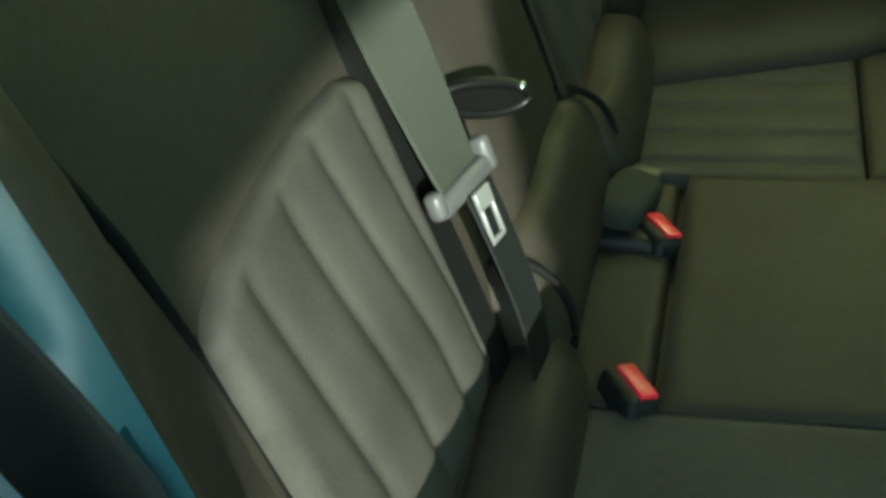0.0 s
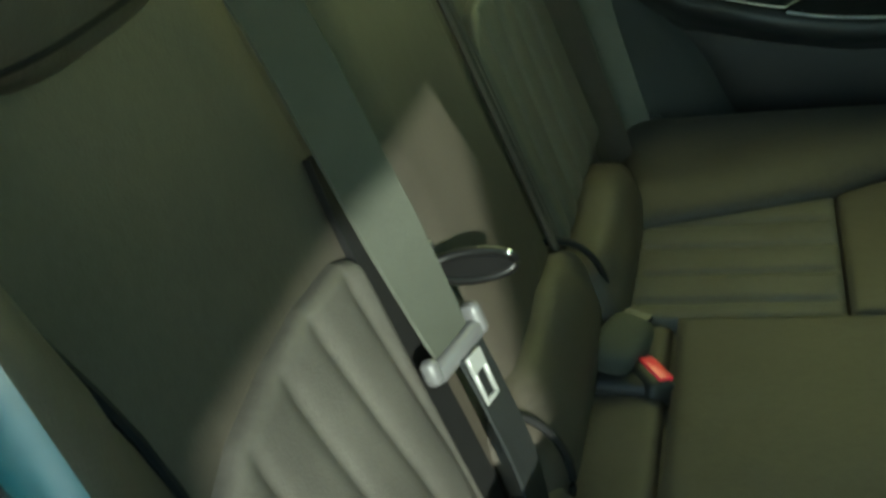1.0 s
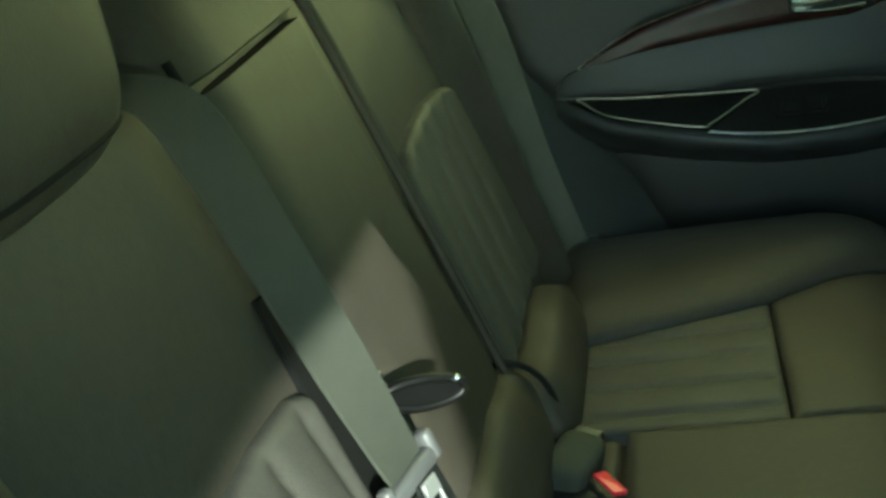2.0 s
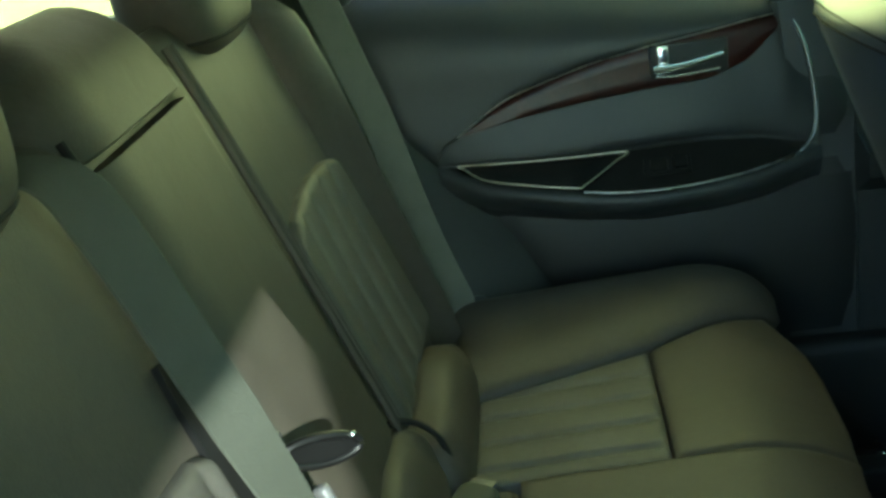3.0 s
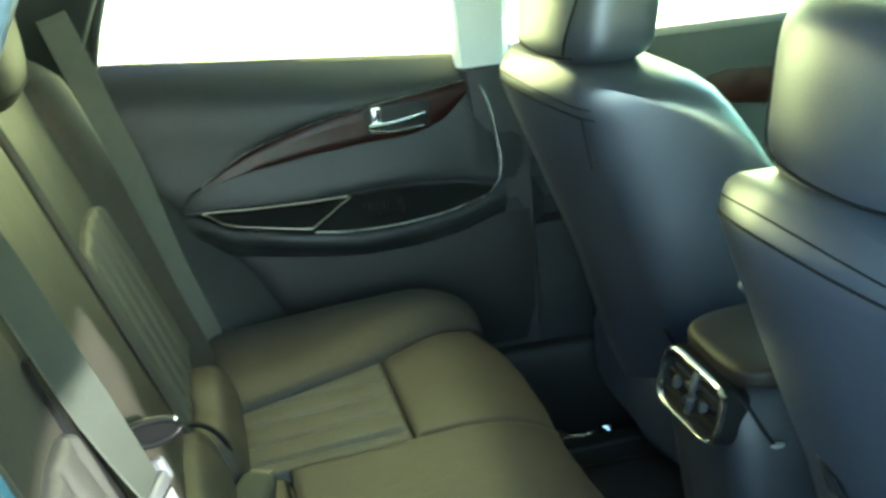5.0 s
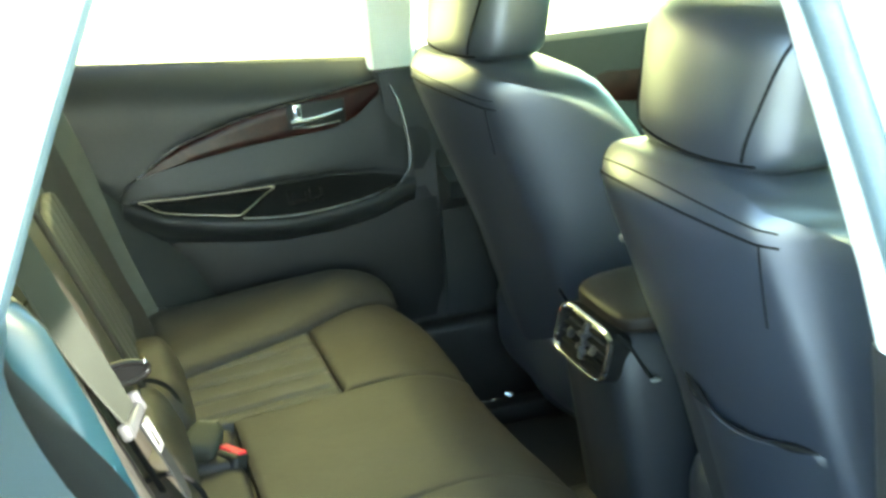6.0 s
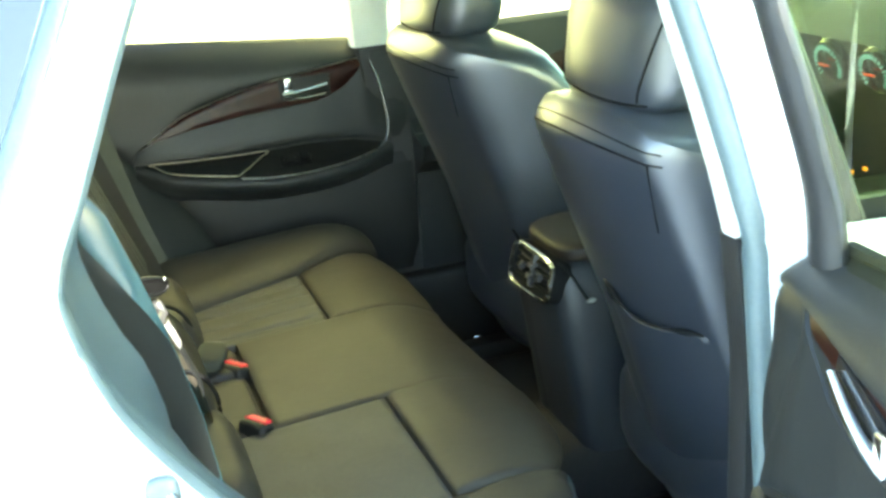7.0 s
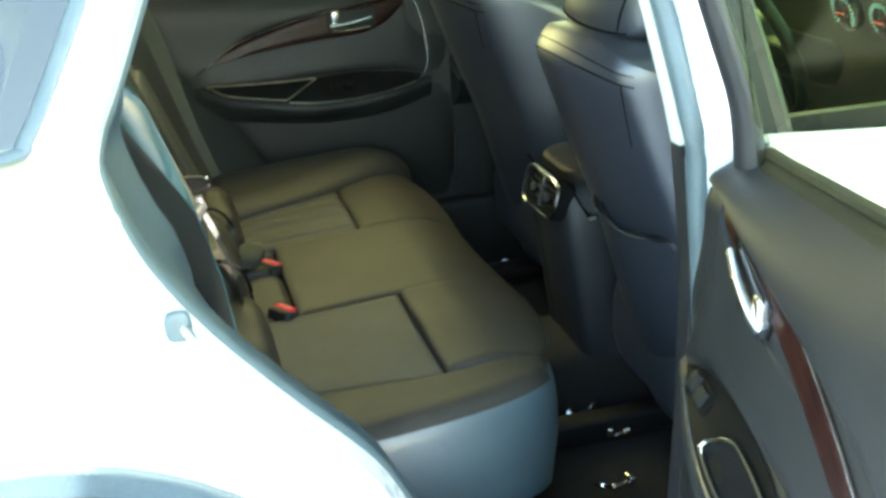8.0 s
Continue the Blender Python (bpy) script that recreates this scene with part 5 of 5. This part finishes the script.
    if yc < 0:
        bm = bmesh.new()
        grid = []
        for i in range(33):
            y = lerp(-0.156, 0.031, i / 32)
            row = []
            for k in range(21):
                z = lerp(0.475, pocket_mouth(y), k / 20)
                row.append(bm.verts.new(on_back(y, z, pocket(y, z))))
            z = pocket_mouth(y)
            row.append(bm.verts.new(on_back(y, z + 0.0015, max(0.0, pocket(y, z) - 0.002))))
            row.append(bm.verts.new(on_back(y, z - 0.012, max(0.0, pocket(y, z) - 0.005))))
            grid.append(row)
        for A, B in zip(grid, grid[1:]):
            for j in range(22):
                bm.faces.new((A[j], A[j + 1], B[j + 1], B[j]))
        part("map_pocket", bm, FRONT_LEATHER, back, "slack leather map pocket")
        gape = []
        for k in range(25):
            y = lerp(-0.150, 0.022, k / 24)
            q = k / 24
            gape.append((y, 0.0012 + 0.0050 * math.exp(-((q - 0.86) / 0.10) ** 2) + 0.0036 * math.exp(-((q - 0.12) / 0.10) ** 2)))
        # Black cord for the dark inside the mouth, thicker where it gapes.
        part("pocket_mouth", tube([on_back(y, pocket_mouth(y) + 0.003, pocket(y, pocket_mouth(y)) - 0.003) for y, _ in gape], [r for _, r in gape], 8), SEAM, back, "black cord for the shade in the pocket mouth")
    hx = 0.369 if yc < 0 else 0.352

    def head_shape(p):
        """Flat rear face with a bowed outline; the flanks lean in towards the bottom."""
        return (p.x + 0.16 * p.z + 1.6 * p.y * p.y * (1 if p.x < 0 else 0.4), p.y * (1 + 0.55 * p.z), p.z)
    HEAD = Vector((hx, yc, 1.082))
    head = part("headrest", soft_box((0.140, 0.284, 0.154), HEAD, 4.6, 20, head_shape), FRONT_LEATHER, seat, "padded leather headrest")

    def head_skin(y, z, lift=0.0008):
        """A point on the headrest's rear skin."""
        q = max(0.0, 1 - abs(y / 0.142) ** 4.6 - abs(z / 0.077) ** 4.6) ** (1 / 4.6)
        return HEAD + Vector(head_shape(Vector((-0.070 * q - lift, y, z))))
    part("headrest_seam", tube([head_skin(lerp(-0.110, 0.110, k / 30), -0.056 - 0.004 * math.cos(math.pi * k / 30)) for k in range(31)], 0.0016, 6), SEAM, head, "sewn seam along the lower edge")
    for sg in (-1, 1):
        part("headrest_seam", tube([head_skin(sg * lerp(0.100, 0.124, k / 16), lerp(-0.056, 0.062, k / 16)) for k in range(17)], 0.0016, 6), SEAM, head, "sewn seam at the flank")
    for d in (-0.07, 0.07):
        part("headrest_post", tube([(0.330, yc + d, 0.97), (0.352, yc + d, 1.06)], 0.0065), GLOSS, head, "black post")
    part("cushion", soft_box((0.52, 0.50, 0.20), (0.66, yc, 0.49), 4.0, 12), FRONT_LEATHER, seat, "black leather cushion")
    part("side_valance", rbox((0.40, 0.05, 0.13), (0.70, yc + (0.235 if yc < 0 else -0.235) * -1, 0.40), 0.02), KICK, seat)
    for sg in (-1, 1):
        part("seat_rail", rbox((0.62, 0.045, 0.04), (0.58, yc + sg * 0.18, 0.275), 0.006), KICK, seat, "black painted steel seat rail")
        part("rail_foot", rbox((0.05, 0.06, 0.03), (0.27, yc + sg * 0.18, 0.262), 0.008), KICK, seat)
    bits = ((0.336, 0.216, 0.9), (0.372, 0.250, -0.4), (0.425, 0.236, 1.3)) if yc > 0 else ((0.338, 0.250, 0.4), (0.340, 0.176, -0.9), (0.390, 0.172, 1.1), (0.306, 0.0, 0.2))
    for bx, by, turn_by in bits:
        bm = joined(rbox((0.040, 0.012, 0.010), (0, 0, 0.004), 0.004), rbox((0.012, 0.024, 0.018), (0.018, 0.004, 0.006), 0.004), tube(smooth_line([(-0.02, 0, 0.004), (-0.034, 0.008, 0.010), (-0.040, 0.020, 0.006)], 4), 0.0035, 6))
        bm.transform(Matrix.Translation((bx - slide, yc + by, 0.262)) @ Matrix.Rotation(turn_by, 4, "Z"))
        part("rail_latch", bm, CHROME, seat, "shiny rail latch")
    part("seat_pan", rbox((0.40, 0.44, 0.06), (0.72, yc, 0.36), 0.02), KICK, seat)
    return seat


front_seat(0.372, "black leather driver seat with a smooth rounded back", -0.034, 0.020)
front_seat(-0.372, "black leather front passenger seat with a rear map pocket", -0.053, 0.012)

# ---------------------------------------------------------------- centre console
console = thing("centre_console", "dark centre console with rear air vents", "console")
secs = []
for x, hw, zb, zt in ((0.316, 0.074, 0.30, 0.676), (0.320, 0.090, 0.285, 0.686), (0.330, 0.101, 0.275, 0.694), (0.350, 0.108, 0.27, 0.700), (0.42, 0.110, 0.27, 0.703), (0.65, 0.110, 0.27, 0.701), (1.10, 0.115, 0.27, 0.69)):
    ring = []
    for k in range(36):
        a = 2 * math.pi * k / 36
        c, s = math.cos(a), math.sin(a)
        up = (math.copysign(abs(s) ** 0.5, s) + 1) / 2
        ring.append((x + (0.05 * max(0, 0.8 - up) if x < 0.4 else 0), math.copysign(abs(c) ** 0.45, c) * hw, lerp(zb, zt, up)))
    secs.append(ring)
part("body", loft(secs), CONSOLE, console, "dark moulded console body")
part("lid", soft_box((0.34, 0.196, 0.034), (0.500, 0.0, 0.704), 5.0, 14, lambda p: (p.x, p.y * (1 - 0.25 * max(0, -p.x - 0.08)), p.z - 0.9 * max(0, -p.x - 0.10) ** 2)), TAN, console, "brown padded console lid")
for sg in (-1, 1):
    part("lid_seam", tube(smooth_line([(0.318, sg * 0.094, 0.700), (0.330, sg * 0.107, 0.683), (0.345, sg * 0.112, 0.655), (0.357, sg * 0.112, 0.636)], 5), 0.0024, 6), SEAM, console, "dark joint beside the lid")
    part("hinge_pin", soft_box((0.016, 0.008, 0.006), (0.362, sg * 0.113, 0.634), 2.5, 4), PALE_STEEL, console, "small bright hinge pin")
vent_m = Matrix.Translation((0.304, -0.008, 0.662)) @ Matrix.Rotation(radians(15), 4, "Y")


def vent_ring(hy, hz, x, n=56):
    return [vent_m @ Vector((x, math.copysign(abs(math.cos(a)) ** 0.36, math.cos(a)) * hy, math.copysign(abs(math.sin(a)) ** 0.46, math.sin(a)) * hz)) for a in [2 * math.pi * k / n for k in range(n)]]


vent = part("vent_housing", loft([vent_ring(0.060, 0.022, 0.018), vent_ring(0.072, 0.030, 0.010), vent_ring(0.0745, 0.0325, 0.002), vent_ring(0.080, 0.038, 0.002), vent_ring(0.081, 0.039, 0.020), vent_ring(0.078, 0.037, 0.034)]), SEAM, console, "black rear vent housing")
bm = loft([vent_ring(hy, hz, x) for hy, hz, x in ((0.0745, 0.0330, 0.003), (0.0752, 0.0336, -0.002), (0.0775, 0.0348, -0.0035), (0.0805, 0.0365, -0.002), (0.0812, 0.0372, 0.003))], False)
part("vent_rim", bm, CHROME, vent, "chrome vent rim")
for half_y in (-0.037, 0.037):
    for k in range(4):
        part("vent_slat", rbox((0.010, 0.058, 0.0026), (0, 0, 0), 0.001, 1, vent_m @ Matrix.Translation((0.007, half_y, -0.0195 + 0.013 * k)) @ Matrix.Rotation(radians(-20), 4, "Y")), SEAM, vent)
    part("vent_tab", rbox((0.010, 0.008, 0.014), (0, 0, 0), 0.002, 2, vent_m @ Matrix.Translation((0.001, half_y * 0.95, -0.002))), PLASTIC, vent, "black vent tab")
part("vent_divider", rbox((0.012, 0.010, 0.056), (0, 0, 0), 0.003, 2, vent_m @ Matrix.Translation((0.006, 0, 0))), PLASTIC, vent, "black divider between the vents")
for y, z in ((-0.0, 0.008), (-0.0, -0.010)):
    part("thumb_wheel", rbox((0.010, 0.016, 0.009), (0, 0, 0), 0.003, 2, vent_m @ Matrix.Translation((0.0, y, z))), PLASTIC, vent, "ribbed thumb wheel")

# ---------------------------------------------------------------- dashboard, steering wheel
dash = thing("dashboard", "dark dashboard with lit blue dials", "dashboard")
secs = []
for y in [lerp(-0.70, 0.70, k / 20) for k in range(21)]:
    hood = 0.012 * math.exp(-((y - 0.30) / 0.22) ** 4)
    secs.append([(1.15, y, 0.45), (1.12, y, 0.70), (1.13, y, 0.80 + hood * 0.5), (1.10 - hood, y, 0.90 + hood), (1.25, y, 0.935 + hood), (1.75, y, 0.96), (1.75, y, 0.45)])
part("dash_top", loft(secs), DASH, dash, "dark vinyl dash top")
for yc in (0.273, 0.136):
    dial_m = Matrix.Translation((1.090, yc, 0.866)) @ Matrix.Rotation(radians(-20), 4, "Y")
    dial = part("dial", revolved([(0.001, 0), (0.042, 0), (0.045, -0.006), (0.047, 0.0), (0.047, 0.01), (0.001, 0.01)], (0, 0, 0), 32), GLOSS, dash, "round black dial")
    dial.matrix_basis = dial_m @ Matrix.Rotation(radians(-90), 4, "Z")
    for k in range(19):
        a = radians(-40 + 14.5 * k)
        part("dial_mark", rbox((0.003, 0.009, 0.0028), (0, 0, 0), 0.0, 1, dial_m @ Matrix.Translation((-0.010, math.cos(a) * 0.036, math.sin(a) * 0.036)) @ Matrix.Rotation(a, 4, "X")), BLUE_GLOW, dial, "blue lit mark")
    part("needle", rbox((0.002, 0.034, 0.003), (0, 0, 0), 0.0, 1, dial_m @ Matrix.Translation((-0.011, 0.012, -0.004))), RED_GLOW, dial, "red lit needle")
    for ob in dial.children:
        ob.matrix_parent_inverse = dial.matrix_basis.inverted()
part("vent", rbox((0.02, 0.20, 0.10), (1.115, 0.0, 0.80), 0.01), GLOSS, dash, "black centre vents")
part("console_lamp", rbox((0.006, 0.008, 0.006), (1.095, 0.205, 0.652), 0.0, 1), AMBER_GLOW, dash, "amber lit switch lamp")
part("console_lamp", rbox((0.006, 0.008, 0.006), (1.095, 0.165, 0.668), 0.0, 1), AMBER_GLOW, dash, "amber lit switch lamp")
wheel_m = Matrix.Translation((0.92, 0.372, 0.80)) @ Matrix.Rotation(radians(-25), 4, "Y")
steer = thing("steering_wheel", "dark leather steering wheel with spokes", "steering wheel")
part("rim", tube([wheel_m @ Vector((0, math.cos(a) * 0.185, math.sin(a) * 0.185)) for a in [2 * math.pi * k / 48 for k in range(48)]], 0.014, 10, closed=True), PLASTIC, steer)
part("hub", soft_box((0.07, 0.15, 0.13), (0, 0, 0), 3.0, 8, lambda p: tuple(wheel_m @ (p + Vector((0.03, 0, -0.01))))), PLASTIC, steer)
for a in (0.15, math.pi - 0.15, -1.2, math.pi + 1.2):
    part("spoke", tube([wheel_m @ Vector((0.02, math.cos(a) * 0.05, math.sin(a) * 0.05)), wheel_m @ Vector((0.0, math.cos(a) * 0.18, math.sin(a) * 0.18))], 0.016, 8, flat=0.6), PLASTIC, steer)
part("column", tube([(0.95, 0.372, 0.79), (1.15, 0.372, 0.72)], 0.05, 12), PLASTIC, steer)
